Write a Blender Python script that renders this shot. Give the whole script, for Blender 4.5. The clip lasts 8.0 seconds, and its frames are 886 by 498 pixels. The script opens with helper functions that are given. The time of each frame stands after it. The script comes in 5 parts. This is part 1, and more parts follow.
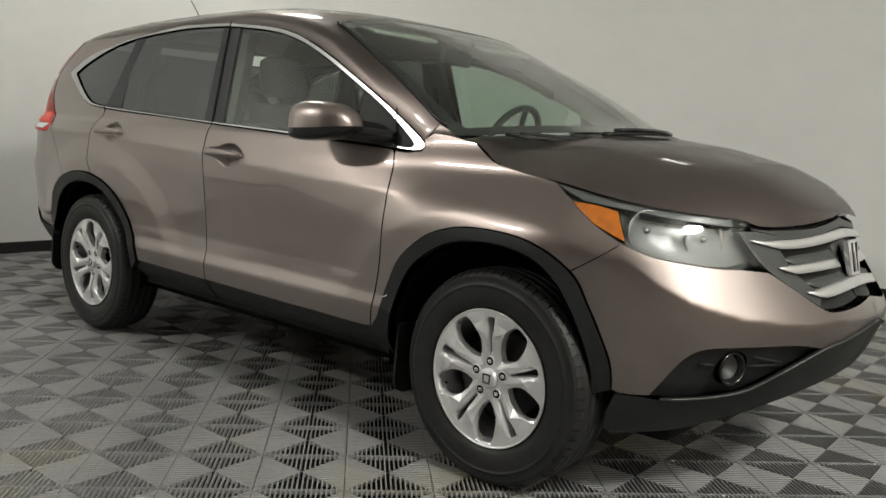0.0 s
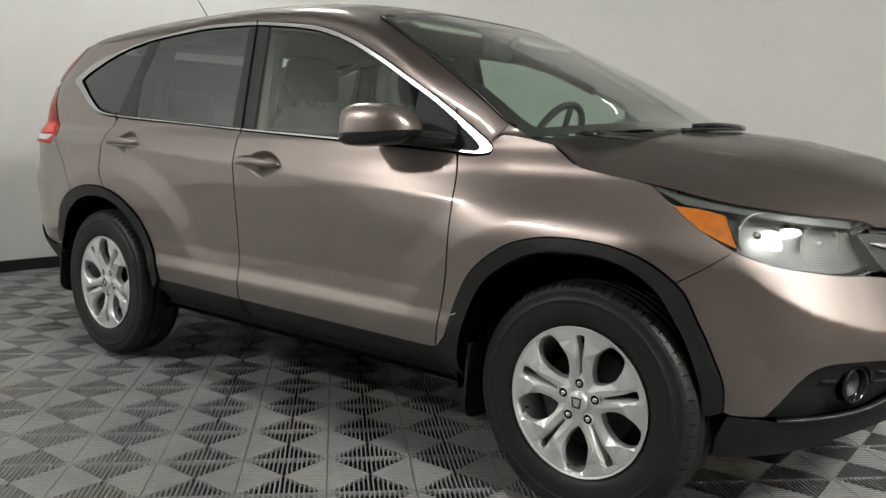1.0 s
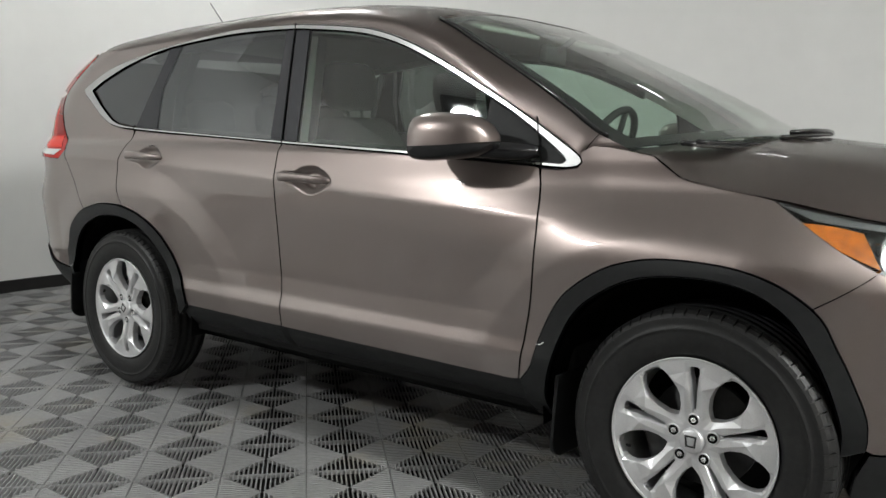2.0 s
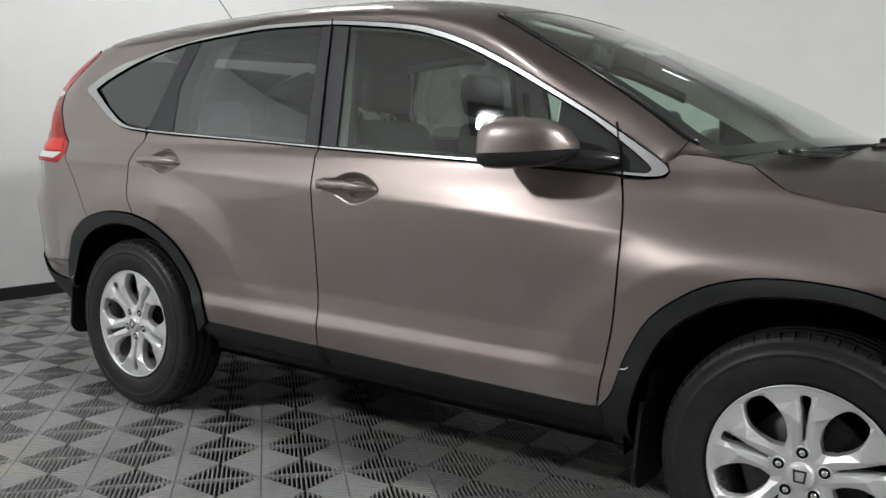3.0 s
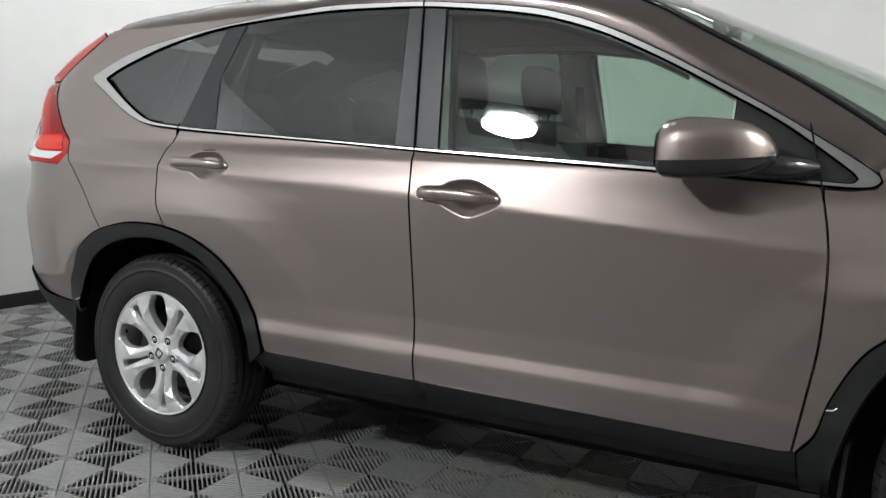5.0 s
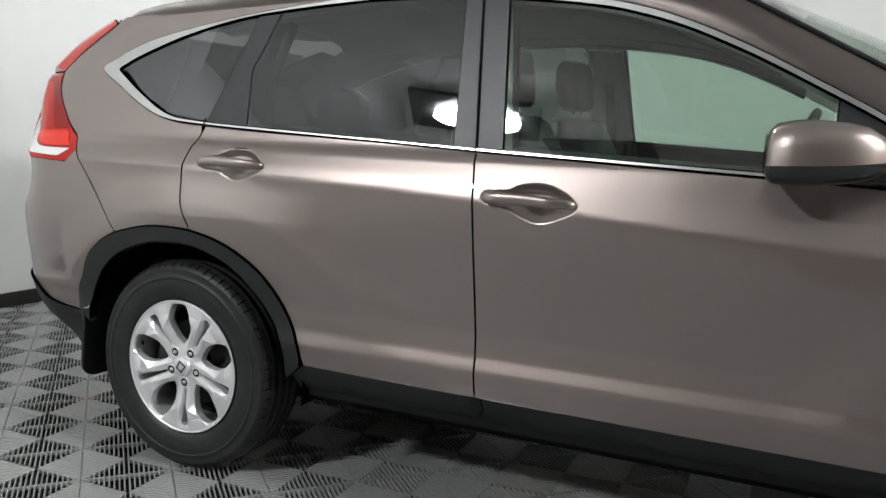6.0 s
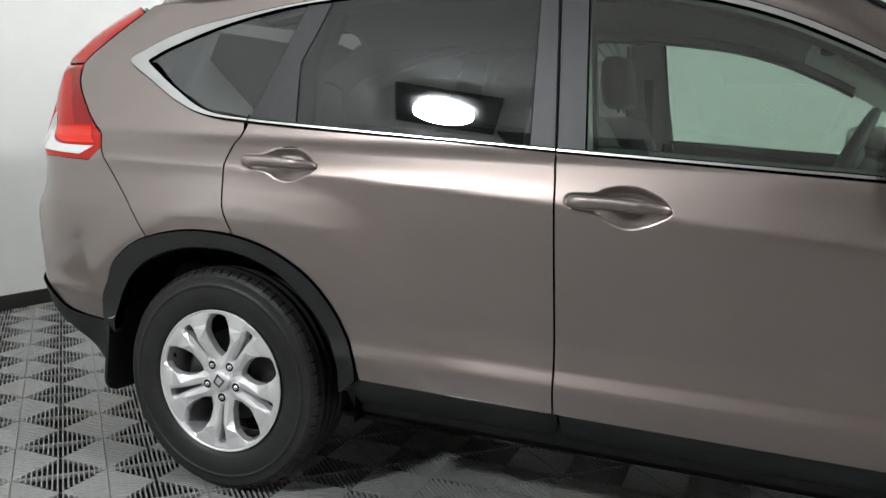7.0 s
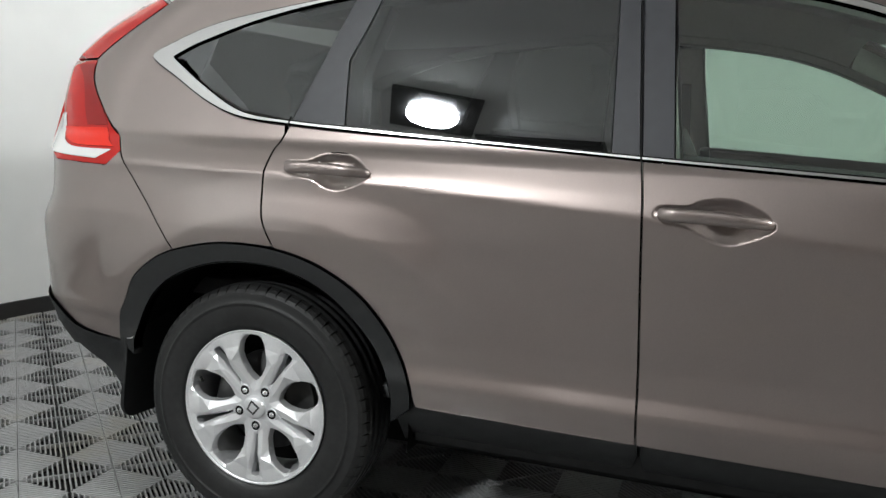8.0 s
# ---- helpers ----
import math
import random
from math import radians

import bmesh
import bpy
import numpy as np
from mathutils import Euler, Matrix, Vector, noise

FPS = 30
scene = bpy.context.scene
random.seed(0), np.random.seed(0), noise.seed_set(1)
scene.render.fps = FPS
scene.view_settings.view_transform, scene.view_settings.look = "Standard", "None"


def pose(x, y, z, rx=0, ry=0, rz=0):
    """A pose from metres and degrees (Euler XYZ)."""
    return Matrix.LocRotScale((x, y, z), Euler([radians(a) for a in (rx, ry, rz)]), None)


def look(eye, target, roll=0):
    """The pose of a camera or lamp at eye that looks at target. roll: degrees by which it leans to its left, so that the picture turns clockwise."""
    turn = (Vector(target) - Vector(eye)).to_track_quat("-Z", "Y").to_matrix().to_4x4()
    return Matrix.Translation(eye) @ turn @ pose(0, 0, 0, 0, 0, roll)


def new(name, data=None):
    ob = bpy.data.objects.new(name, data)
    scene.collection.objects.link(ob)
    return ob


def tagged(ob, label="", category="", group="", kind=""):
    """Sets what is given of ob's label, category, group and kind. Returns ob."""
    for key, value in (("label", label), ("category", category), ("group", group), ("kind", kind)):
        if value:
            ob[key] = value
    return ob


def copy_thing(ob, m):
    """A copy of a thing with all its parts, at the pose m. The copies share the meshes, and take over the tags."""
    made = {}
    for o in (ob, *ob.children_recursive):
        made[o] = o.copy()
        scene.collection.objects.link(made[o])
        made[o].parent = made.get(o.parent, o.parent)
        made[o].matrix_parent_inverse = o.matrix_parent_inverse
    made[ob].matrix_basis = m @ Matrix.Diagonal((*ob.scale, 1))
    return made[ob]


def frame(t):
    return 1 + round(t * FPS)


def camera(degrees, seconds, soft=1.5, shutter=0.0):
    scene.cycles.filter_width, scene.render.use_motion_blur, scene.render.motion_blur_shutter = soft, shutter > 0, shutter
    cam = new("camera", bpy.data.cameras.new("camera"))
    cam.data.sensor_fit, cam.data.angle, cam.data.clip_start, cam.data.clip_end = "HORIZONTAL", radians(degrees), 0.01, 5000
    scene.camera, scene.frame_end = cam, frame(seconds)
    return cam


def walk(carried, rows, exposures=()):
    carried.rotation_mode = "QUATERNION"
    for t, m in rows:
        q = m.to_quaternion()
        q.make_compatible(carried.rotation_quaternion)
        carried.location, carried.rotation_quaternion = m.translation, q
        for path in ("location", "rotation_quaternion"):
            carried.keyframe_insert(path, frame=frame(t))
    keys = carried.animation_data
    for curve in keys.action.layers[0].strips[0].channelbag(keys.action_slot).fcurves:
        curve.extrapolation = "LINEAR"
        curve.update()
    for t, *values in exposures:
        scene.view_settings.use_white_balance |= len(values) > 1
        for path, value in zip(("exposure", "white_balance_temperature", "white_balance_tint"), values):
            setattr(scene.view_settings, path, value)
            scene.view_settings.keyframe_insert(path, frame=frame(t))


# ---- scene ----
cam = camera(55.5, 8.0)
METRES, EYE, TILT, LEAN, TURN = 8.0, 1.5, 0.0, 0.0, 0.0
PATH = [
    (0, (2.887, -2.923, 1.123), (1.592, -1.425, 0.846), 3.1),
    (0.5, (2.688, -2.936, 1.127), (1.412, -1.423, 0.844), 1.7),
    (1, (2.494, -2.927, 1.121), (1.239, -1.394, 0.843), 1.5),
    (1.5, (2.277, -2.928, 1.138), (1.046, -1.376, 0.862), 0.9),
    (3, (1.704, -2.943, 1.15), (0.574, -1.314, 0.884), 1.0),
    (3.5, (1.511, -2.942, 1.163), (0.427, -1.283, 0.892), 1.2),
    (4, (1.354, -2.942, 1.161), (0.314, -1.255, 0.891), 1.5),
    (4.5, (1.155, -2.952, 1.162), (0.161, -1.238, 0.888), 1.3),
    (6, (0.6, -2.933, 1.179), (-0.236, -1.141, 0.88), 1.7),
    (6.5, (0.438, -2.926, 1.183), (-0.365, -1.12, 0.879), 1.9),
    (7, (0.259, -2.913, 1.174), (-0.489, -1.083, 0.869), 2.0),
    (7.5, (0.107, -2.894, 1.172), (-0.58, -1.039, 0.879), 2.3),
    (8, (-0.07, -2.832, 1.166), (-0.727, -0.966, 0.872), 2.5),
]
walk(cam, [(t, look(eye, target, roll)) for t, eye, target, roll in PATH],
     [(0.0, 0.20, 6850, 5), (1.0, 0.33, 6650, 6), (1.5, 0.40, 6500, 6), (3.0, 0.60, 6240, 8), (8.0, 0.90, 6200, 6)])

# ==== light ====
world = bpy.data.worlds.new("world")
scene.world = world
world.use_nodes = True
world.node_tree.nodes["Background"].inputs[0].default_value = (0.55, 0.58, 0.62, 1)
world.node_tree.nodes["Background"].inputs[1].default_value = 0.03
scene.view_settings.exposure = 0.0

# ==== materials ====
def material(name, base, rough=0.5, metal=0.0, coat=0.0, coat_rough=0.03, coat_ior=1.5, grain=0.0, grain_scale=60.0,
             bump=0.0, bump_scale=200.0, spec=0.5, patch=0.0, patch_scale=3.0, rough_var=0.0, stain=None):
    m = bpy.data.materials.new(name)
    m.use_nodes = True
    nt = m.node_tree
    b = nt.nodes["Principled BSDF"]
    b.inputs["Base Color"].default_value = (*base, 1)
    b.inputs["Roughness"].default_value = rough
    b.inputs["Metallic"].default_value = metal
    b.inputs["Specular IOR Level"].default_value = spec
    b.inputs["Coat Weight"].default_value = coat
    b.inputs["Coat Roughness"].default_value = coat_rough
    b.inputs["Coat IOR"].default_value = coat_ior
    tc = nt.nodes.new("ShaderNodeTexCoord")
    place = nt.nodes.new("ShaderNodeNewGeometry").outputs["Position"] if stain else tc.outputs["Object"]
    col = None
    for amount, scale, detail in ((grain, grain_scale, 4), (patch, patch_scale, 3)):
        if amount <= 0:
            continue
        n = nt.nodes.new("ShaderNodeTexNoise")
        n.inputs["Scale"].default_value = scale
        n.inputs["Detail"].default_value = detail
        nt.links.new(place, n.inputs["Vector"])
        r = nt.nodes.new("ShaderNodeMapRange")
        r.inputs["From Min"].default_value, r.inputs["From Max"].default_value = 0.3, 0.7
        r.inputs["To Min"].default_value, r.inputs["To Max"].default_value = 1 - amount, 1 + amount
        nt.links.new(n.outputs["Fac"], r.inputs["Value"])
        mul = nt.nodes.new("ShaderNodeMix")
        mul.data_type, mul.blend_type = "RGBA", "MULTIPLY"
        mul.inputs["Factor"].default_value = 1
        if col is None:
            mul.inputs["A"].default_value = (*base, 1)
        else:
            nt.links.new(col, mul.inputs["A"])
        nt.links.new(r.outputs["Result"], mul.inputs["B"])
        col = mul.outputs["Result"]
    if stain:
        # old spills with a ragged edge
        n = nt.nodes.new("ShaderNodeTexNoise")
        n.inputs["Scale"].default_value, n.inputs["Detail"].default_value, n.inputs["Roughness"].default_value = 1.1, 9, 0.72
        nt.links.new(place, n.inputs["Vector"])
        r = nt.nodes.new("ShaderNodeMapRange")
        r.inputs["From Min"].default_value, r.inputs["From Max"].default_value, r.inputs["To Max"].default_value = 0.52, 0.70, 0.75
        nt.links.new(n.outputs["Fac"], r.inputs["Value"])
        mix = nt.nodes.new("ShaderNodeMix")
        mix.data_type = "RGBA"
        nt.links.new(r.outputs["Result"], mix.inputs["Factor"])
        nt.links.new(col, mix.inputs["A"])
        mix.inputs["B"].default_value = (*stain, 1)
        col = mix.outputs["Result"]
    if col is not None:
        nt.links.new(col, b.inputs["Base Color"])
    if rough_var > 0:
        n = nt.nodes.new("ShaderNodeTexNoise")
        n.inputs["Scale"].default_value = 9
        n.inputs["Detail"].default_value = 5
        nt.links.new(place, n.inputs["Vector"])
        r = nt.nodes.new("ShaderNodeMapRange")
        r.inputs["To Min"].default_value, r.inputs["To Max"].default_value = max(rough - rough_var, 0.02), rough + rough_var
        nt.links.new(n.outputs["Fac"], r.inputs["Value"])
        nt.links.new(r.outputs["Result"], b.inputs["Roughness"])
    if bump > 0:
        n = nt.nodes.new("ShaderNodeTexNoise")
        n.inputs["Scale"].default_value = bump_scale
        n.inputs["Detail"].default_value = 3
        nt.links.new(place, n.inputs["Vector"])
        bp = nt.nodes.new("ShaderNodeBump")
        bp.inputs["Strength"].default_value = bump
        bp.inputs["Distance"].default_value = 0.002
        nt.links.new(n.outputs["Fac"], bp.inputs["Height"])
        nt.links.new(bp.outputs["Normal"], b.inputs["Normal"])
    return m


def glass(name, tint, gloss_tint=(1, 1, 1), base_gloss=0.085, haze=0.0):
    m = bpy.data.materials.new(name)
    m.use_nodes = True
    nt = m.node_tree
    nt.nodes.remove(nt.nodes["Principled BSDF"])
    tr = nt.nodes.new("ShaderNodeBsdfTransparent")
    tr.inputs["Color"].default_value = (*tint, 1)
    gl = nt.nodes.new("ShaderNodeBsdfGlossy")
    gl.inputs["Color"].default_value = (*gloss_tint, 1)
    gl.inputs["Roughness"].default_value = 0.0
    # reflection of both faces of a thin pane, the same from either side
    lw = nt.nodes.new("ShaderNodeLayerWeight")
    lw.inputs["Blend"].default_value = 0.5
    power = nt.nodes.new("ShaderNodeMath")
    power.operation = "POWER"
    power.inputs[1].default_value = 4.6
    nt.links.new(lw.outputs["Facing"], power.inputs[0])
    fr = nt.nodes.new("ShaderNodeMapRange")
    fr.inputs["To Min"].default_value, fr.inputs["To Max"].default_value = base_gloss, 1.0
    nt.links.new(power.outputs[0], fr.inputs["Value"])
    mix = nt.nodes.new("ShaderNodeMixShader")
    nt.links.new(fr.outputs["Result"], mix.inputs[0])
    nt.links.new(tr.outputs[0], mix.inputs[1])
    nt.links.new(gl.outputs[0], mix.inputs[2])
    last = mix
    if haze > 0:
        # an even diffuse veil painted in for the haze of reflected ceiling light
        df = nt.nodes.new("ShaderNodeBsdfDiffuse")
        df.inputs["Color"].default_value = (0.75, 0.75, 0.74, 1)
        last = nt.nodes.new("ShaderNodeMixShader")
        last.inputs[0].default_value = haze
        nt.links.new(mix.outputs[0], last.inputs[1])
        nt.links.new(df.outputs[0], last.inputs[2])
    nt.links.new(last.outputs[0], nt.nodes["Material Output"].inputs["Surface"])
    return m


def glow(name, colour, strength):
    m = bpy.data.materials.new(name)
    m.use_nodes = True
    b = m.node_tree.nodes["Principled BSDF"]
    b.inputs["Base Color"].default_value = (0.8, 0.8, 0.8, 1)
    b.inputs["Emission Color"].default_value = (*colour, 1)
    b.inputs["Emission Strength"].default_value = strength
    return m


PAINT = material("metallic_taupe_paint", (0.262, 0.218, 0.2035), rough=0.37, metal=0.94, coat=1.0, coat_ior=1.62, coat_rough=0.045, grain=0.10, grain_scale=900)
PLASTIC = material("black_plastic", (0.0125, 0.0133, 0.0136), spec=0.32, rough=0.50, grain=0.2, grain_scale=40, bump=0.3, bump_scale=700, rough_var=0.08)
GLOSS_BLACK = material("gloss_black", (0.012, 0.012, 0.013), rough=0.12)
APPLIQUE = material("pillar_film", (0.030, 0.031, 0.036), spec=0.35, rough=0.40, grain=0.08, grain_scale=30)
RUBBER = material("tyre_rubber", (0.017, 0.017, 0.017), spec=0.30, rough=0.46, grain=0.2, grain_scale=60, patch=0.2, patch_scale=7, bump=0.25, bump_scale=300)
ALLOY = material("alloy", (0.70, 0.70, 0.71), rough=0.36, metal=0.55, coat=0.3, grain=0.04, grain_scale=300)
DARK_METAL = material("dark_metal", (0.06, 0.06, 0.06), rough=0.5, metal=0.6, grain=0.2, grain_scale=30)
CHROME = material("satin_chrome", (0.56, 0.56, 0.56), rough=0.26, metal=1.0)
SATIN = material("satin_silver", (0.66, 0.66, 0.66), rough=0.36, metal=0.8)
BRIGHT = material("bright_chrome", (0.85, 0.85, 0.86), rough=0.09, metal=1.0)
LINER = material("liner_black", (0.010, 0.010, 0.010), spec=0.1, rough=0.85, grain=0.2, grain_scale=20)
CLEAR = glass("clear_lens", (0.93, 0.95, 0.95), base_gloss=0.05)
TINT = glass("green_glass", (0.62, 0.745, 0.67), haze=0.009, base_gloss=0.10)
SHIELD = glass("shield_glass", (0.65, 0.75, 0.68), haze=0.008, base_gloss=0.07)
PRIVACY = glass("privacy_glass", (0.115, 0.125, 0.120), gloss_tint=(0.94, 0.97, 1.0), base_gloss=0.13, haze=0.007)
RED = material("red_lens", (0.46, 0.008, 0.005), rough=0.10, spec=0.4)
WHITE_LENS = material("white_lens", (0.75, 0.75, 0.74), rough=0.1, coat=1.0)
AMBER = material("amber_lens", (0.44, 0.125, 0.010), rough=0.15, spec=0.4, grain=0.35, grain_scale=45)
LAMP_BOWL = material("lamp_bowl", (0.85, 0.85, 0.84), rough=0.17, metal=0.95)
LAMP_BEZEL = material("lamp_bezel", (0.085, 0.09, 0.088), rough=0.25)
RED_BRIGHT = material("bright_red_lens", (0.74, 0.022, 0.009), rough=0.12, spec=0.4)
RED_DEEP = material("deep_red_lens", (0.27, 0.005, 0.004), rough=0.08, spec=0.4)
CLOTH = material("seat_cloth", (0.034, 0.035, 0.036), rough=0.9, grain=0.25, grain_scale=120, bump=0.08, bump_scale=400)
TRIM = material("cabin_plastic", (0.04, 0.041, 0.042), rough=0.6, grain=0.15, grain_scale=30)
LINING = material("headlining", (0.64, 0.64, 0.60), rough=0.9, grain=0.06, grain_scale=80)
WALL = material("white_wall_paint", (0.75, 0.75, 0.735), rough=0.6, grain=0.015, grain_scale=6, patch=0.03, patch_scale=0.6, bump=0.05, bump_scale=90)
BROWN = material("brown_wall_paint", (0.27, 0.205, 0.155), rough=0.7, patch=0.1, patch_scale=0.7)
CEIL = material("ceiling_paint", (0.80, 0.80, 0.785), rough=0.8, patch=0.03, patch_scale=0.8)
DARK_WALL = material("dark_wall_paint", (0.085, 0.068, 0.055), rough=0.7, patch=0.1, patch_scale=0.7)
GRILLE_GREY = material("grille_grey", (0.045, 0.047, 0.046), rough=0.42, grain=0.1, grain_scale=60)
BASE = material("black_skirting", (0.012, 0.011, 0.011), rough=0.45, grain=0.2, grain_scale=15)
TILE = material("grey_floor_tile", (0.25, 0.25, 0.25), rough=0.40, grain=0.10, grain_scale=50, patch=0.16, patch_scale=2.2, rough_var=0.08, stain=(0.25, 0.21, 0.12))
PIT = material("under_floor", (0.012, 0.012, 0.012), rough=0.9, grain=0.2, grain_scale=8)
LAMP = glow("lamp_face", (1.0, 0.99, 0.975), 242.0)
LAMP_EAST = glow("east_lamp_face", (1.0, 0.985, 0.965), 122.0)
LAMP_FILL = glow("fill_lamp_face", (1.0, 0.99, 0.975), 14.0)
STRIP = glow("strip_face", (1.0, 0.99, 0.975), 14.0)
LAMP_BOX = material("lamp_box", (0.01, 0.01, 0.01), rough=0.4)

# ==== mesh helpers ====
def part(name, data, mat, parent=None, label="", m=None):
    """Links a bmesh or mesh as one object under a thing or part."""
    if isinstance(data, bmesh.types.BMesh):
        me = bpy.data.meshes.new(name)
        data.to_mesh(me)
        data.free()
    else:
        me = data
    if mat is not None and not me.materials:
        me.materials.append(mat)
    ob = new(name, me)
    if m is not None:
        ob.matrix_basis = m
    ob.parent = parent
    return tagged(ob, label) if label else ob


def smooth(bm, on=True):
    for f in bm.faces:
        f.smooth = on
    return bm


def box(x0, x1, y0, y1, z0, z1, bevel=0.0, seg=2):
    bm = bmesh.new()
    bmesh.ops.create_cube(bm, size=1)
    for v in bm.verts:
        v.co = Vector((x0 + (v.co.x + 0.5) * (x1 - x0), y0 + (v.co.y + 0.5) * (y1 - y0), z0 + (v.co.z + 0.5) * (z1 - z0)))
    if bevel:
        bmesh.ops.bevel(bm, geom=bm.edges[:], offset=bevel, segments=seg, profile=0.6, affect="EDGES")
        smooth(bm)
    return bm


def revolve(profile, seg=48, axis="y"):
    """A ring mesh from (radius, along) points round an axis."""
    bm = bmesh.new()
    rings = []
    for k in range(seg):
        a = 2 * math.pi * k / seg
        row = []
        for r, d in profile:
            c, s = r * math.cos(a), r * math.sin(a)
            row.append(bm.verts.new((c, d, s) if axis == "y" else (c, s, d)))
        rings.append(row)
    for k in range(seg):
        a, b = rings[k], rings[(k + 1) % seg]
        for i in range(len(profile) - 1):
            bm.faces.new((a[i], a[i + 1], b[i + 1], b[i]))
    bmesh.ops.remove_doubles(bm, verts=bm.verts[:], dist=1e-5)
    bmesh.ops.recalc_face_normals(bm, faces=bm.faces[:])
    return smooth(bm)


def tube(points, radius, seg=10, closed=False):
    """A round bar along points; radius may be a list."""
    bm = bmesh.new()
    pts = [Vector(p) for p in points]
    rings = []
    n = len(pts)
    for i, p in enumerate(pts):
        d = (pts[(i + 1) % n] - pts[i - 1]) if closed else (pts[min(i + 1, n - 1)] - pts[max(i - 1, 0)])
        q = d.to_track_quat("Z", "Y")
        r = radius[i] if isinstance(radius, (list, tuple)) else radius
        rings.append([bm.verts.new(p + q @ Vector((r * math.cos(2 * math.pi * k / seg), r * math.sin(2 * math.pi * k / seg), 0))) for k in range(seg)])
    for i in range(n if closed else n - 1):
        a, b = rings[i], rings[(i + 1) % n]
        for k in range(seg):
            bm.faces.new((a[k], a[(k + 1) % seg], b[(k + 1) % seg], b[k]))
    if not closed:
        bm.faces.new(rings[0][::-1])
        bm.faces.new(rings[-1])
    bmesh.ops.recalc_face_normals(bm, faces=bm.faces[:])
    return smooth(bm)


def curve(points, closed=False, step=0.02, sharp=()):
    """Points along a smooth line through the given ones; indices in sharp stay corners."""
    pts = [np.array(p, float) for p in points]
    n = len(pts)
    out = []
    for i in range(n if closed else n - 1):
        p1, p2 = pts[i], pts[(i + 1) % n]
        p0 = pts[i - 1] if (closed or i > 0) else 2 * p1 - p2
        p3 = pts[(i + 2) % n] if (closed or i + 2 < n) else 2 * p2 - p1
        d = np.linalg.norm(p2 - p1)
        m1, m2 = (p2 - p0) / 2, (p3 - p1) / 2
        if i in sharp:
            m1 = p2 - p1
        if (i + 1) % n in sharp:
            m2 = p2 - p1
        for m in (m1, m2):
            l = np.linalg.norm(m)
            if l > 1.2 * d:
                m *= 1.2 * d / l
        k = max(1, int(d / step))
        for j in range(k):
            u = j / k
            out.append((2 * u**3 - 3 * u**2 + 1) * p1 + (u**3 - 2 * u**2 + u) * m1 + (-2 * u**3 + 3 * u**2) * p2 + (u**3 - u**2) * m2)
    if not closed:
        out.append(pts[-1])
    return out


def inside(poly, pts):
    poly, pts = np.asarray(poly), np.asarray(pts)
    hit = np.zeros(len(pts), bool)
    a = poly
    b = np.roll(poly, -1, 0)
    for (ax, ay), (bx, by) in zip(a, b):
        if ay == by:
            continue
        cross = ((ay > pts[:, 1]) != (by > pts[:, 1])) & (pts[:, 0] < (bx - ax) * (pts[:, 1] - ay) / (by - ay) + ax)
        hit ^= cross
    return hit


def edge_distance(poly, pts):
    poly, pts = np.asarray(poly), np.asarray(pts)
    best = np.full(len(pts), 1e9)
    for a, b in zip(poly, np.roll(poly, -1, 0)):
        d = b - a
        l = max(d @ d, 1e-12)
        u = np.clip(((pts - a) @ d) / l, 0, 1)[:, None]
        best = np.minimum(best, np.linalg.norm(pts - a - u * d, axis=1))
    return best


from mathutils.geometry import delaunay_2d_cdt


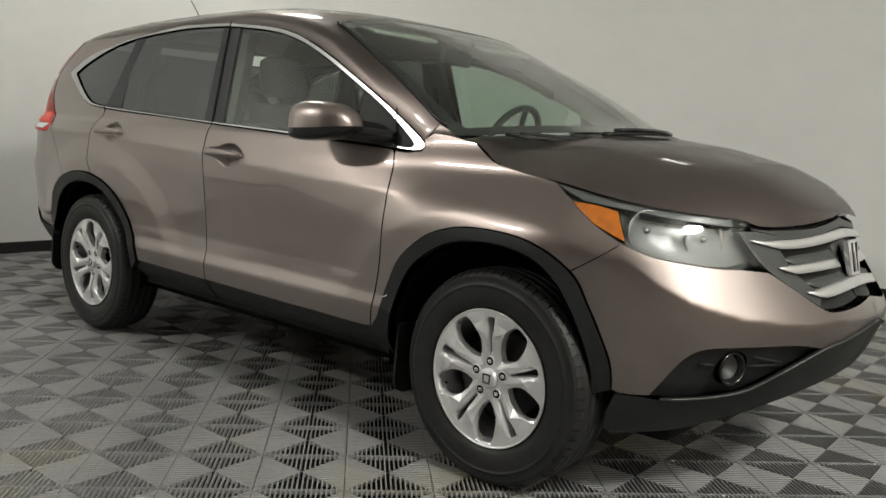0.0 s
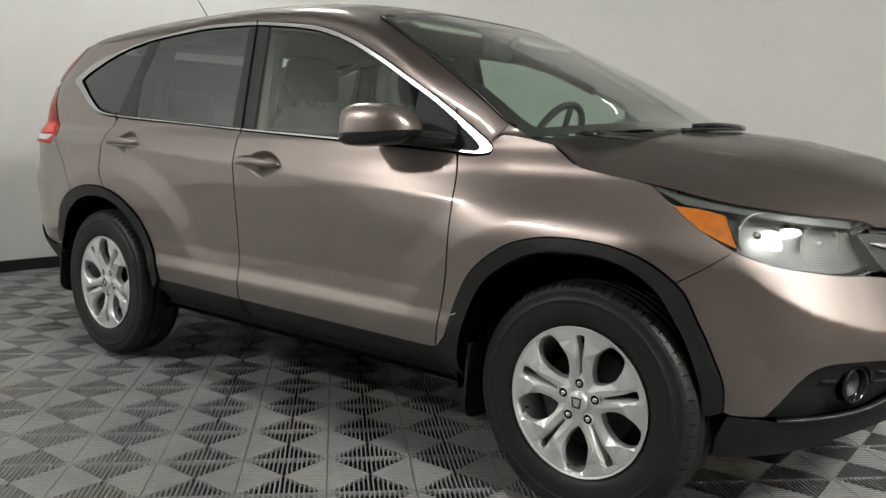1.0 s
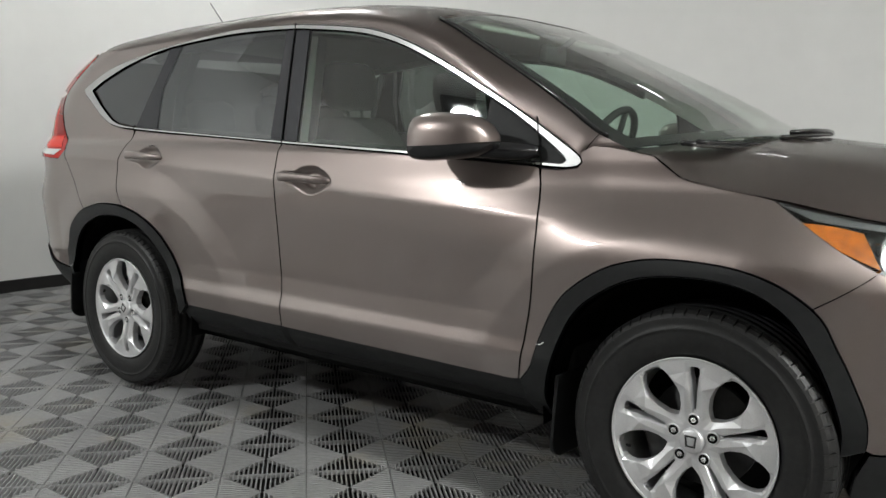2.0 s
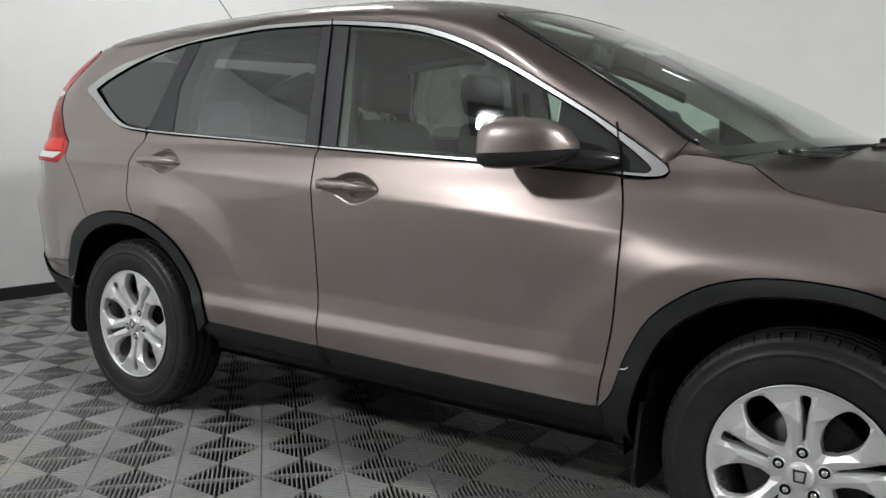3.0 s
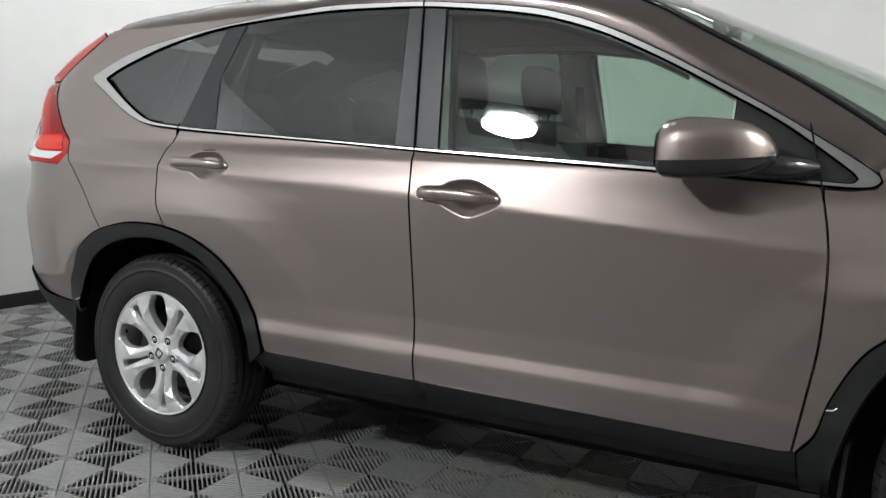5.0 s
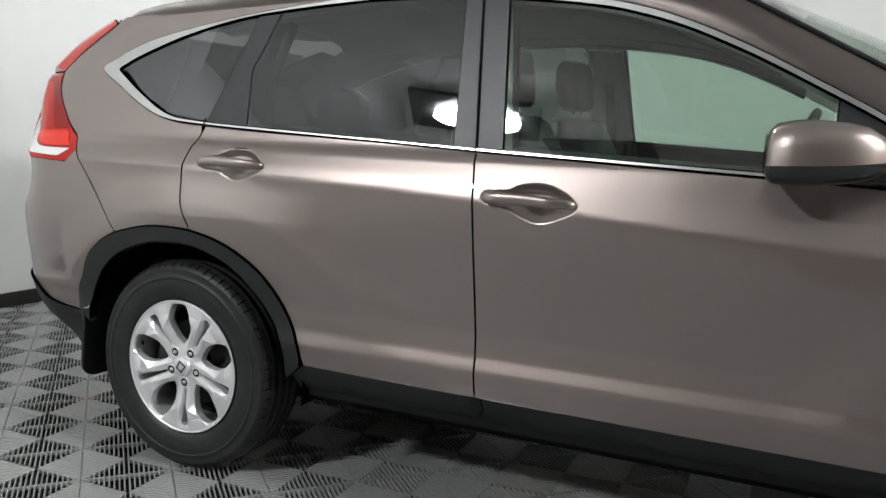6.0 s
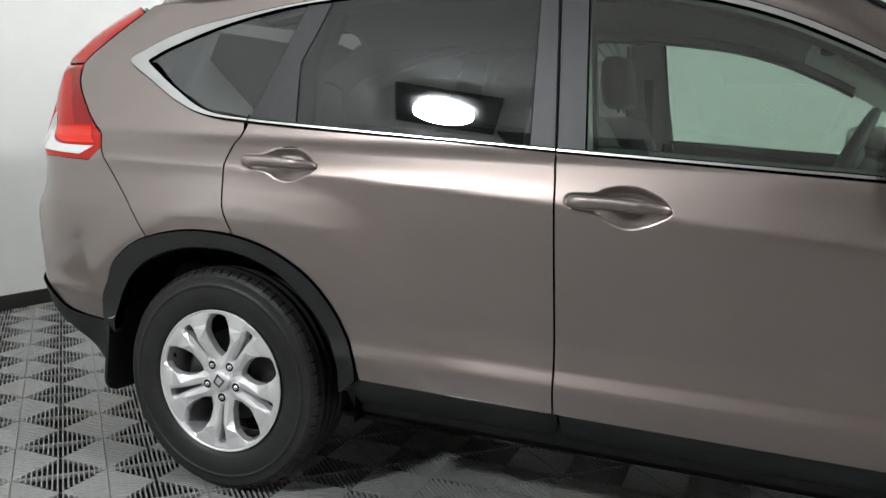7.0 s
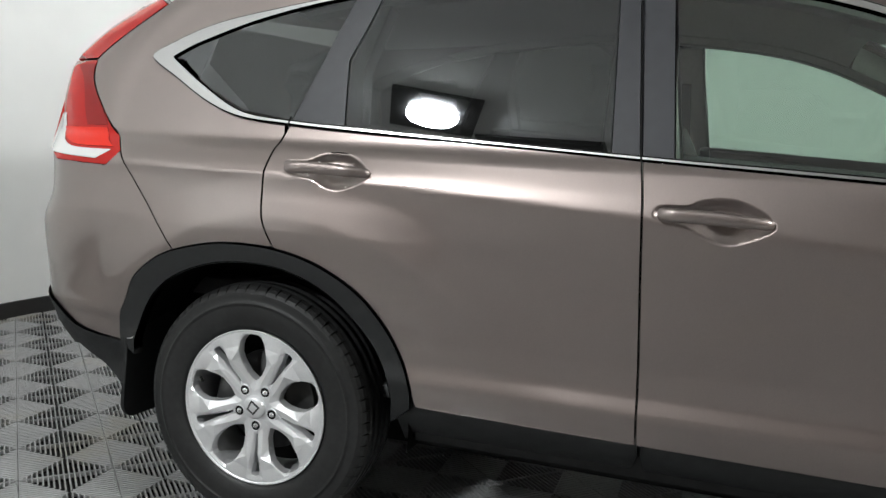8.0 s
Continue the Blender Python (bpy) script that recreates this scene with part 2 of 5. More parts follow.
def panel(outline, surface, grid=0.018, lip=0.018, round_edge=0.003, offset=0.0, holes=(), mirror=False, back=False):
    """A sheet cut from a smooth surface(u, v) -> place, to an outline in (u, v), with its edges turned inwards by lip."""
    loops = [np.array(outline, float)] + [np.array(h, float) for h in holes]
    lo, hi = loops[0].min(0), loops[0].max(0)
    gx, gy = np.meshgrid(np.arange(lo[0], hi[0], grid), np.arange(lo[1], hi[1], grid))
    pts = np.c_[gx.ravel(), gy.ravel()]
    ok = inside(loops[0], pts) & (edge_distance(loops[0], pts) > grid * 0.35)
    for h in loops[1:]:
        ok &= ~inside(h, pts) & (edge_distance(h, pts) > grid * 0.35)
    pts = pts[ok]
    flat, edges = [], []
    for l in loops:
        k = len(flat)
        flat += [tuple(p) for p in l]
        edges += [(k + i, k + (i + 1) % len(l)) for i in range(len(l))]
    nb = len(flat)
    flat += [tuple(p) for p in pts]
    v2, _, f2, ov, _, _ = delaunay_2d_cdt([Vector(p) for p in flat], edges, [], 0, 1e-6)
    uv = np.array([tuple(v) for v in v2])
    f2 = [f for f in f2]
    cent = np.array([uv[list(f)].mean(0) for f in f2])
    keep = inside(loops[0], cent)
    for h in loops[1:]:
        keep &= ~inside(h, cent)
    f2 = [f for f, k in zip(f2, keep) if k]
    e = 0.004
    place = [Vector(surface(u, v)) for u, v in uv]
    normal = []
    for (u, v), p in zip(uv, place):
        du = Vector(surface(u + e, v)) - Vector(surface(u - e, v))
        dv = Vector(surface(u, v + e)) - Vector(surface(u, v - e))
        nn = du.cross(dv)
        normal.append(nn.normalized() if nn.length > 1e-12 else Vector((0, -1, 0)))
    bm = bmesh.new()
    verts = [bm.verts.new(p + n * offset) for p, n in zip(place, normal)]
    custom = list(normal)
    for f in f2:
        try:
            bm.faces.new([verts[i] for i in f])
        except ValueError:
            pass
    # the outline's edges, rounded and turned in
    near = {}
    for i, p in enumerate(uv):
        near[(round(p[0], 4), round(p[1], 4))] = i
    for l in loops:
        ids = [near.get((round(p[0], 4), round(p[1], 4))) for p in l]
        ids = [i for i in ids if i is not None]
        area = sum(l[i - 1][0] * l[i][1] - l[i][0] * l[i - 1][1] for i in range(len(l)))
        inward = (1 if area > 0 else -1) * (1 if l is loops[0] else -1)
        m = len(ids)
        rim, low = [], []
        for k, i in enumerate(ids):
            t = (place[ids[(k + 1) % m]] - place[ids[k - 1]]).normalized()
            out = t.cross(normal[i]) * inward
            base = place[i] + normal[i] * offset
            rim.append(bm.verts.new(base + out * round_edge - normal[i] * round_edge))
            custom.append((out + normal[i] * 0.3).normalized())
            low.append(bm.verts.new(base + out * round_edge - normal[i] * max(lip, 2 * round_edge)))
            custom.append(out)
        for k in range(m):
            a, b = k, (k + 1) % m
            for q in ((verts[ids[a]], rim[a], rim[b], verts[ids[b]]), (rim[a], low[a], low[b], rim[b])):
                if len(set(q)) == 4:
                    try:
                        bm.faces.new(q if inward < 0 else q[::-1])
                    except ValueError:
                        pass
    smooth(bm)
    if mirror:
        for v in bm.verts:
            v.co.y = -v.co.y
        for f in bm.faces:
            f.normal_flip()
        custom = [Vector((c.x, -c.y, c.z)) for c in custom]
    me = bpy.data.meshes.new("panel")
    # vertices were made in order: surface first, then each loop's rim and low in turn
    bm.verts.index_update()
    bm.to_mesh(me)
    bm.free()
    me.normals_split_custom_set_from_vertices([tuple(c) for c in custom])
    return me


def loft(rows, close_u=False, flip=False):
    """A smooth skin over rows of points."""
    bm = bmesh.new()
    vs = [[bm.verts.new(p) for p in r] for r in rows]
    for i in range(len(vs) - 1):
        a, b = vs[i], vs[i + 1]
        for k in range(len(a) if close_u else len(a) - 1):
            q = (a[k], a[(k + 1) % len(a)], b[(k + 1) % len(a)], b[k])
            bm.faces.new(q[::-1] if flip else q)
    return smooth(bm)


def thick(bm, depth):
    """Gives a skin thickness against its normals."""
    bmesh.ops.solidify(bm, geom=bm.faces[:], thickness=depth)
    for e in bm.edges:
        if e.calc_face_angle(0.0) > 1.0:
            e.smooth = False
    return bm


# ==== the car's skin: half width by place along (x) and height (z) ====
_Z = np.linspace(0.0, 1.8, 901)


def _profile(zs, ws, sigma):
    k = np.exp(-0.5 * (np.arange(-60, 61) * 0.002 / sigma) ** 2)
    raw = np.interp(_Z, zs, ws)
    pad = np.r_[np.full(60, raw[0]), raw, np.full(60, raw[-1])]
    return np.convolve(pad, k / k.sum(), "valid")


SIDE = _profile([0.15, 0.30, 0.40, 0.430, 0.465, 0.496, 0.504, 0.545, 0.61, 0.74, 0.87, 0.953, 0.958, 0.975, 1.000, 1.030, 1.060, 1.078, 1.102, 1.32, 1.537, 1.62],
                [0.820, 0.848, 0.856, 0.8630, 0.8670, 0.8690, 0.8680, 0.8560, 0.8515, 0.8575, 0.8660, 0.8690, 0.8682, 0.8635, 0.8570, 0.8480, 0.8385, 0.8325, 0.8080, 0.752, 0.686, 0.655], 0.005)
# the same without the step under the windows, for the fender
SIDE_FRONT = _profile([0.15, 0.30, 0.40, 0.452, 0.478, 0.52, 0.60, 0.74, 0.885, 0.950, 0.970, 1.102, 1.32, 1.537, 1.62],
                      [0.820, 0.848, 0.858, 0.8685, 0.8690, 0.8635, 0.8590, 0.862, 0.866, 0.867, 0.860, 0.806, 0.752, 0.686, 0.655], 0.032)
NOSE = _profile([0.15, 0.25, 0.35, 0.45, 0.60, 0.75, 0.85, 0.93, 1.00, 1.10], [1.86, 1.98, 2.09, 2.155, 2.185, 2.135, 2.095, 2.075, 2.02, 1.93], 0.03)
TAIL = _profile([0.2, 0.35, 0.45, 0.57, 0.78, 0.83, 0.90, 1.07, 1.22, 1.33, 1.42, 1.53, 1.62], [-2.12, -2.19, -2.25, -2.31, -2.31, -2.31, -2.265, -2.26, -2.25, -2.21, -2.12, -1.95, -1.80], 0.02)
NOSE_FROM, NOSE_POW, TAIL_POW, TAIL_DEEP = 1.40, 2.0, 3.0, 0.46


def step01(v, a, b):
    u = min(max((v - a) / (b - a), 0.0), 1.0)
    return u * u * (3 - 2 * u)


def half_width(x, z):
    crease = (float(np.interp(x, [-1.9, -1.06, -0.66, -0.30, 0.01, 0.32, 0.62, 0.85, 1.4], [1.06, 1.018, 0.993, 0.974, 0.954, 0.932, 0.917, 0.905, 0.87])) - 0.955) * step01(z, 0.60, 0.88) * (1 - step01(z, 0.985, 1.095))
    ahead = step01(x, 0.75, 1.0)
    w = float(np.interp(z - crease, _Z, SIDE)) * (1 - ahead) + float(np.interp(z - crease, _Z, SIDE_FRONT)) * ahead
    a = max(0.0, x - 0.2)
    w -= 0.082 * (1 - math.exp(-((a / 0.75) ** 2))) * step01(z, 0.78, 1.06)
    w += 0.012 * step01(-x, 0.3, 1.1) * step01(z, 0.95, 1.1)
    # towards the rear the side leans out below the crease
    w += 0.024 * step01(-x, 0.45, 1.25) * min(max((1.075 - z) / 0.21, 0.0), 1.0) * (1 - step01(0.85 - z, 0.0, 0.36))
    b = max(0.0, -1.2 - x)
    w -= 0.030 * (b / 0.7) ** 2
    w -= 0.28 * step01(-x, 1.70, 1.82) * (math.sqrt((0.57 - z) ** 2 + 0.0001) + 0.57 - z) / 2
    # flares round the wheels: a slope out to a soft arc, then a plain band down to the arch
    for wx, far in ((1.28, 0.535), (-1.22, 0.548)):
        r = math.hypot(0.82 * (x - wx), z - 0.35)
        u = (r - far) / 0.11
        u = (u + math.sqrt(u * u + 0.004)) / 2
        w += 0.013 * max(0.0, 1 - u) ** 1.3 * step01(z, 0.40, 0.62)
    return w


def skin(s, z):
    """The car's right side, wrapped round nose and tail: s is the place along it."""
    if s > NOSE_FROM:
        w, f, p, long = half_width(NOSE_FROM + 0.9 * (s - NOSE_FROM), z), float(np.interp(z, _Z, NOSE)), 2 / NOSE_POW, 1.25
        th = min((s - NOSE_FROM) / long, 1.0) * math.pi / 2
        # the bumper's ridge, from under the lamp down to below the grille
        zr = float(np.interp(s, [1.764, 1.854, 1.943, 2.072, 2.286, 2.65], [0.794, 0.725, 0.676, 0.638, 0.612, 0.62]))
        off = (z - zr) / (0.15 if z > zr else 0.20)
        ridge = 0.036 * step01(s, 1.62, 1.95) * (max(0.0, 1 - math.sqrt(off * off + 0.0006)) ** 1.15)
        w, f = w + 0.7 * ridge, f + ridge
        return (NOSE_FROM + (f - NOSE_FROM) * math.sin(th) ** p, -w * max(math.cos(th), 0.0) ** p, z)
    f = float(np.interp(z, _Z, TAIL))
    start = f + TAIL_DEEP
    if s < start:
        w, p = half_width(start + 0.5 * (s - start), z), 2 / TAIL_POW
        th = min((start - s) / 1.05, 1.0) * math.pi / 2
        return (start - TAIL_DEEP * math.sin(th) ** p, -w * max(math.cos(th), 0.0) ** p, z)
    return (s, -half_width(s, z), z)


# ==== the room ====
X0, X1, Y0, Y1, CEILING = -3.92, 6.5, -10.0, 4.3, 4.0
X2 = -5.4


def room():
    # the unseen southwest bay is added, set back to soften the lamp's hot spot
    for name, b in (("wall_west", (X0 - 0.15, X0, -3.2, Y1, -0.02, CEILING)), ("unseen_southwest_wall", (X2 - 0.15, X2, Y0, -3.2, -0.02, CEILING)), ("unseen_return_wall", (X2 - 0.15, X0 - 0.15, -3.2, -3.05, -0.02, CEILING)), ("wall_north", (X0 - 0.15, X1 + 0.15, Y1, Y1 + 0.15, -0.02, CEILING)),
                    ("wall_east", (X1, X1 + 0.15, Y0, Y1, -0.02, CEILING)), ("wall_south", (X2 - 0.15, X1 + 0.15, Y0 - 0.15, Y0, -0.02, CEILING))):
        dark = name == "wall_south"
        tagged(part(name, box(*b), DARK_WALL if dark else WALL), "dark brown painted wall" if dark else "plain white painted studio wall", "wall", kind="structure")
    tagged(part("ceiling", box(X2 - 0.15, X1 + 0.15, Y0 - 0.15, Y1 + 0.15, CEILING, CEILING + 0.1), CEIL), "pale painted ceiling with round lamps", "ceiling", kind="structure")
    t, h = 0.018, 0.085
    for b in ((X0, X0 + t, -3.2, Y1, 0, h), (X0 + t, X1 - t, Y1 - t, Y1, 0, h), (X1 - t, X1, Y0, Y1, 0, h), (X2, X1 - t, Y0, Y0 + t, 0, h), (X2, X2 + t, Y0 + t, -3.2, 0, h)):
        tagged(part("baseboard", box(*b, bevel=0.004), BASE), "black skirting board along the white wall", "baseboard", kind="structure")


room()


def curved_wall():
    """The rounded corner behind the car, from the west wall to the north wall."""
    line = curve([(X0 + 0.006, -0.9), (X0 + 0.03, 0.2), (-3.72, 1.2), (-3.22, 2.2), (-2.45, 3.1), (-1.45, 3.78), (-0.3, 4.15), (0.9, Y1 - 0.03), (2.1, Y1 - 0.006)], step=0.10)
    for name, out, z1, mat, label, category in (("wall_northwest", 0.0, CEILING, WALL, "white studio wall with a rounded corner", "wall"), ("baseboard", 0.018, 0.085, BASE, "black skirting board along the white wall", "baseboard")):
        rows = []
        for k, p in enumerate(line):
            t = Vector(line[min(k + 1, len(line) - 1)] - line[max(k - 1, 0)]).normalized()
            n = Vector((t.y, -t.x))
            a, b = Vector(p) + n * out, Vector(p) - n * 0.10
            rows.append([(a.x, a.y, -0.02), (a.x, a.y, z1), (b.x, b.y, z1), (b.x, b.y, -0.02)])
        bm = loft(rows, True)
        bmesh.ops.recalc_face_normals(bm, faces=bm.faces[:])
        for e in bm.edges:
            e.smooth = e.calc_face_angle(0) < 0.5
        tagged(part(name, bm, mat), label, category, kind="structure")


curved_wall()
tagged(part("wall_panel", box(X1 - 0.03, X1 - 0.001, Y0 + 0.02, Y1 - 0.02, 0.09, 1.9, 0.004), BROWN), "brown panelling along the lower wall", "wall panel", kind="structure")


def lamp_square(x, y, size, radius, face=None, turn=0, drop=0.11):
    lamp = tagged(new("ceiling_lamp"), "round white ceiling lamp set in a black square panel", "lamp", "round ceiling lamps")
    lamp.location = (x, y, CEILING)
    lamp.rotation_euler = (0, 0, radians(turn))
    h = size / 2
    part("panel", box(-h, h, -h, h, -0.05, -0.001, 0.004), LAMP_BOX, lamp, "black square panel")
    part("diffuser", revolve([(0.0005, -drop), (radius * 0.93, -drop), (radius, 0.01 - drop), (radius, -0.05)], 48, "z"), face or LAMP, lamp, "glowing white drum")
    return lamp


def lamp_strip(x, y, lx, ly):
    lamp = tagged(new("strip_lamp"), "slim white strip lamp on the ceiling", "lamp", "strip lamps")
    lamp.location = (x, y, CEILING)
    part("housing", box(-lx / 2, lx / 2, -ly / 2, ly / 2, -0.04, -0.001, 0.004), LAMP_BOX, lamp)
    part("diffuser", box(-lx / 2 + 0.02, lx / 2 - 0.02, -ly / 2 + 0.02, ly / 2 - 0.02, -0.06, -0.0405, 0.004), STRIP, lamp)
    return lamp


lamp_square(-2.58, -5.85, 0.95, 0.28, turn=-18)
lamp_square(5.0, -1.4, 0.95, 0.36, LAMP_EAST, 20, 0.30)
# an added fill lamp out of view that brightens the northwest walls and ceiling
lamp_square(-2.45, 0.7, 0.95, 0.36, LAMP_FILL, 20, 0.34)
lamp_strip(0.3, 3.3, 0.34, 0.10)
tagged(part("ceiling_panel", box(-2.24, -1.10, -6.98, -6.42, CEILING - 0.03, CEILING - 0.001, 0.004), LAMP_BOX), "flat black panel on the ceiling", "panel", kind="structure")

# ==== the car ====
CAR = tagged(new("car"), "metallic taupe compact SUV parked on grey tiles", "car")

# window outline (x, z), chrome outer edge, from the rear tip forward along the top, and back along the bottom
DLO_TOP = [(-1.721, 1.321), (-1.668, 1.360), (-1.509, 1.422), (-1.296, 1.467), (-1.086, 1.502), (-0.717, 1.544), (-0.502, 1.548), (-0.347, 1.545),
           (-0.219, 1.535), (-0.055, 1.518), (0.07, 1.498), (0.218, 1.454), (0.383, 1.383), (0.547, 1.299), (0.688, 1.223), (0.832, 1.137), (0.908, 1.088), (0.921, 1.067), (0.903, 1.051)]
DLO_LOW = [(0.854, 1.047), (0.557, 1.063), (0.033, 1.085), (-0.287, 1.098), (-0.609, 1.114), (-1.011, 1.132), (-1.23, 1.144), (-1.39, 1.159), (-1.502, 1.196), (-1.622, 1.261)]
# inner edge of the chrome
IN_TOP = [(-1.64, 1.322), (-1.554, 1.362), (-1.343, 1.433), (-1.086, 1.487), (-0.709, 1.522), (-0.496, 1.526), (-0.343, 1.523), (-0.218, 1.513), (-0.054, 1.495),
          (0.071, 1.473), (0.219, 1.429), (0.384, 1.358), (0.547, 1.275), (0.688, 1.199), (0.80, 1.124), (0.858, 1.081), (0.868, 1.069), (0.852, 1.063)]
IN_LOW = [(0.557, 1.079), (0.033, 1.100), (-0.288, 1.112), (-0.609, 1.127), (-1.012, 1.147), (-1.23, 1.159), (-1.386, 1.179), (-1.516, 1.243)]
DLO = curve(DLO_TOP + DLO_LOW, True, 0.008)
DLO_IN = curve(IN_TOP + IN_LOW, True, 0.008, sharp=(0,))


DLO_LINE = sorted(p for p in map(tuple, curve(DLO_TOP)) if p[1] > 1.12)


def top_z(x):
    return float(np.interp(x, [p[0] for p in DLO_TOP[:17]], [p[1] for p in DLO_TOP[:17]]))


def line_z(x):
    """The same along the rounded line."""
    return float(np.interp(x, [p[0] for p in DLO_LINE], [p[1] for p in DLO_LINE]))


def both(name, outline, mat, parent, label="", surface=skin, **kw):
    """The same sheet on the car's right and left side."""
    obs = []
    for mirror in (False, True):
        obs.append(part(name, panel(outline, surface, mirror=mirror, **kw), mat, parent, label))
    return obs


B_GAP = [(-0.297, 1.097), (-0.284, 1.003), (-0.274, 0.796), (-0.265, 0.614), (-0.257, 0.429)]
G = 0.003
FRONT_EDGE = [(0.783, 0.424), (0.805, 0.561), (0.825, 0.709), (0.826, 0.897), (0.798, 1.046)]
REAR_EDGE = [(-1.236, 1.142), (-1.255, 1.100), (-1.267, 1.060), (-1.274, 0.997), (-1.268, 0.898), (-1.234, 0.824)]
R_ARCH = [(-0.835, 0.429), (-0.837, 0.489), (-0.87, 0.568), (-0.92, 0.648), (-0.99, 0.72), (-1.09, 0.778), (-1.188, 0.808), (-1.291, 0.82), (-1.423, 0.814), (-1.566, 0.779), (-1.642, 0.74), (-1.708, 0.685), (-1.741, 0.621)]
F_ARCH = [(0.796, 0.425), (0.833, 0.475), (0.863, 0.573), (0.928, 0.689), (1.038, 0.774), (1.138, 0.812), (1.241, 0.826), (1.38, 0.822), (1.484, 0.802), (1.559, 0.768), (1.621, 0.716), (1.653, 0.647), (1.693, 0.564), (1.733, 0.483), (1.753, 0.401)]


def belt(x):
    xs = [p[0] for p in DLO_LOW][::-1]
    return float(np.interp(x, xs, [p[1] for p in DLO_LOW][::-1]))


def shift(line, dx, dz=0.0):
    return [(x + dx, z + dz) for x, z in line]


# doors, with a bowl behind each handle
CUP_F = curve([(-0.262, 0.981), (-0.250, 1.004), (-0.185, 1.009), (-0.157, 1.022), (-0.111, 1.030), (-0.065, 1.025), (-0.016, 1.003), (0.009, 0.977), (0.000, 0.958), (-0.030, 0.940), (-0.083, 0.922), (-0.123, 0.926), (-0.160, 0.942), (-0.188, 0.956), (-0.246, 0.966)], True, 0.01)
CUP_R = curve([(x - 0.969, z + 0.053) for x, z in [(-0.252, 0.981), (-0.240, 1.001), (-0.185, 1.006), (-0.145, 1.022), (-0.102, 1.028), (-0.060, 1.023), (-0.022, 1.003), (0.002, 0.979), (-0.008, 0.960), (-0.040, 0.940), (-0.090, 0.927), (-0.128, 0.934), (-0.160, 0.950), (-0.240, 0.965)]], True, 0.01)


def bowl(outline, deep):
    ring = np.array(outline)

    def surface(u, v):
        x, y, z = skin(u, v)
        d = float(edge_distance(ring, np.array([[u, v]]))[0]) if inside(ring, np.array([[u, v]]))[0] else 0.0
        return (x, y + deep * (1 - math.exp(-((d / 0.017) ** 2))), z)

    return surface


def low_edge(x):
    return float(np.interp(x, [-0.854, -0.26, 0.787], [0.435, 0.428, 0.420]))


def handle_bar(x0, z0, x1, z1, mirror):
    """A pull bar that bridges the bowl, blunt at its rear end and drawn out to a rounded nose."""
    rows = []
    for u in np.r_[0.0, 0.006, 0.02, np.linspace(0.05, 0.92, 16), 0.95, 0.975, 0.99, 1.0]:
        x, z = x0 + (x1 - x0) * u, z0 + (z1 - z0) * u + 0.004 * math.sin(math.pi * u)
        ends = math.sqrt(max(0.0, 1 - max(0.0, 1 - u / 0.05) ** 2) * max(0.0, 1 - max(0.0, (u - 0.93) / 0.07) ** 2))
        hz = max(0.0006, 0.0162 * ends * (1.0 - 0.28 * max(0.0, u - 0.45) ** 1.5 / 0.41))
        hy = max(0.0006, 0.0105 * ends)
        y = -half_width(x, z) + 0.002 - 0.030 * min(1.0, (u + 0.10) / 0.22) ** 0.8 * min(1.0, (1.04 - u) / 0.30) ** 0.8
        rows.append([(x, (y + hy * math.copysign(abs(math.cos(a)) ** 0.8, math.cos(a))) * (-1 if mirror else 1), z + hz * math.copysign(abs(math.sin(a)) ** 0.8, math.sin(a))) for a in np.linspace(0, 2 * math.pi, 16, endpoint=False)])
    bm = loft(rows, True)
    bm.verts.ensure_lookup_table()
    bm.faces.new(bm.verts[:16])
    bm.faces.new(bm.verts[-16:])
    bmesh.ops.recalc_face_normals(bm, faces=bm.faces[:])
    return smooth(bm)


front_door = shift(curve(B_GAP), G) + [(x, low_edge(x)) for x in np.arange(-0.235, 0.770, 0.03)] + shift(curve(FRONT_EDGE), -G) + [(x, belt(x) - 0.001) for x in np.arange(0.785, -0.285, -0.03)]
arch_part = [p for p in curve(R_ARCH) if p[0] > -1.238 and p[1] > 0.45]
rear_door = shift(curve(B_GAP), -G)[::-1] + [(x, belt(x) - 0.001) for x in np.arange(-0.31, -1.230, -0.03)] + shift(curve(REAR_EDGE), G) + shift(arch_part, 0.004)[::-1] + [(x, low_edge(x)) for x in np.arange(-0.82, -0.275, 0.03)]
for name, outline, cup, bar in (("front_door", front_door, CUP_F, (-0.248, 0.985, 0.004, 0.977)), ("rear_door", rear_door, CUP_R, (-1.207, 1.038, -0.964, 1.032))):
    for mirror in (False, True):
        door = part(name, panel(outline, skin, mirror=mirror, grid=0.013, round_edge=0.002, holes=[cup]), PAINT, CAR, "metallic taupe " + name.replace("_", " "))
        part("handle_bowl", panel(cup, bowl(cup, 0.026), mirror=mirror, grid=0.009, lip=0.004, round_edge=0.0), PAINT, door)
        part("door_handle", handle_bar(*bar, mirror), PAINT, door, "body-coloured pull handle")

# fender
HOOD_GAP = [(0.971, 1.114), (1.069, 1.099), (1.125, 1.090), (1.172, 1.056), (1.212, 1.030), (1.29, 1.014), (1.38, 1.000), (1.470, 0.985)]
LAMP_REAR = [(1.470, 0.985), (1.548, 0.942), (1.652, 0.883), (1.757, 0.831)]
fender = shift(curve(FRONT_EDGE), G)[:-1] + [(0.804, 1.044), (0.856, 1.042), (0.911, 1.049), (0.924, 1.066), (0.911, 1.093), (0.94, 1.113)] + curve(HOOD_GAP, sharp=(2, 3))[1:] + curve(LAMP_REAR)[1:] + curve([(1.757, 0.831), (1.682, 0.785), (1.599, 0.740)])[1:] + [p for p in curve(F_ARCH) if p[0] < 1.594][::-1]
both("front_fender", fender, PAINT, CAR, "metallic taupe front fender", grid=0.012)

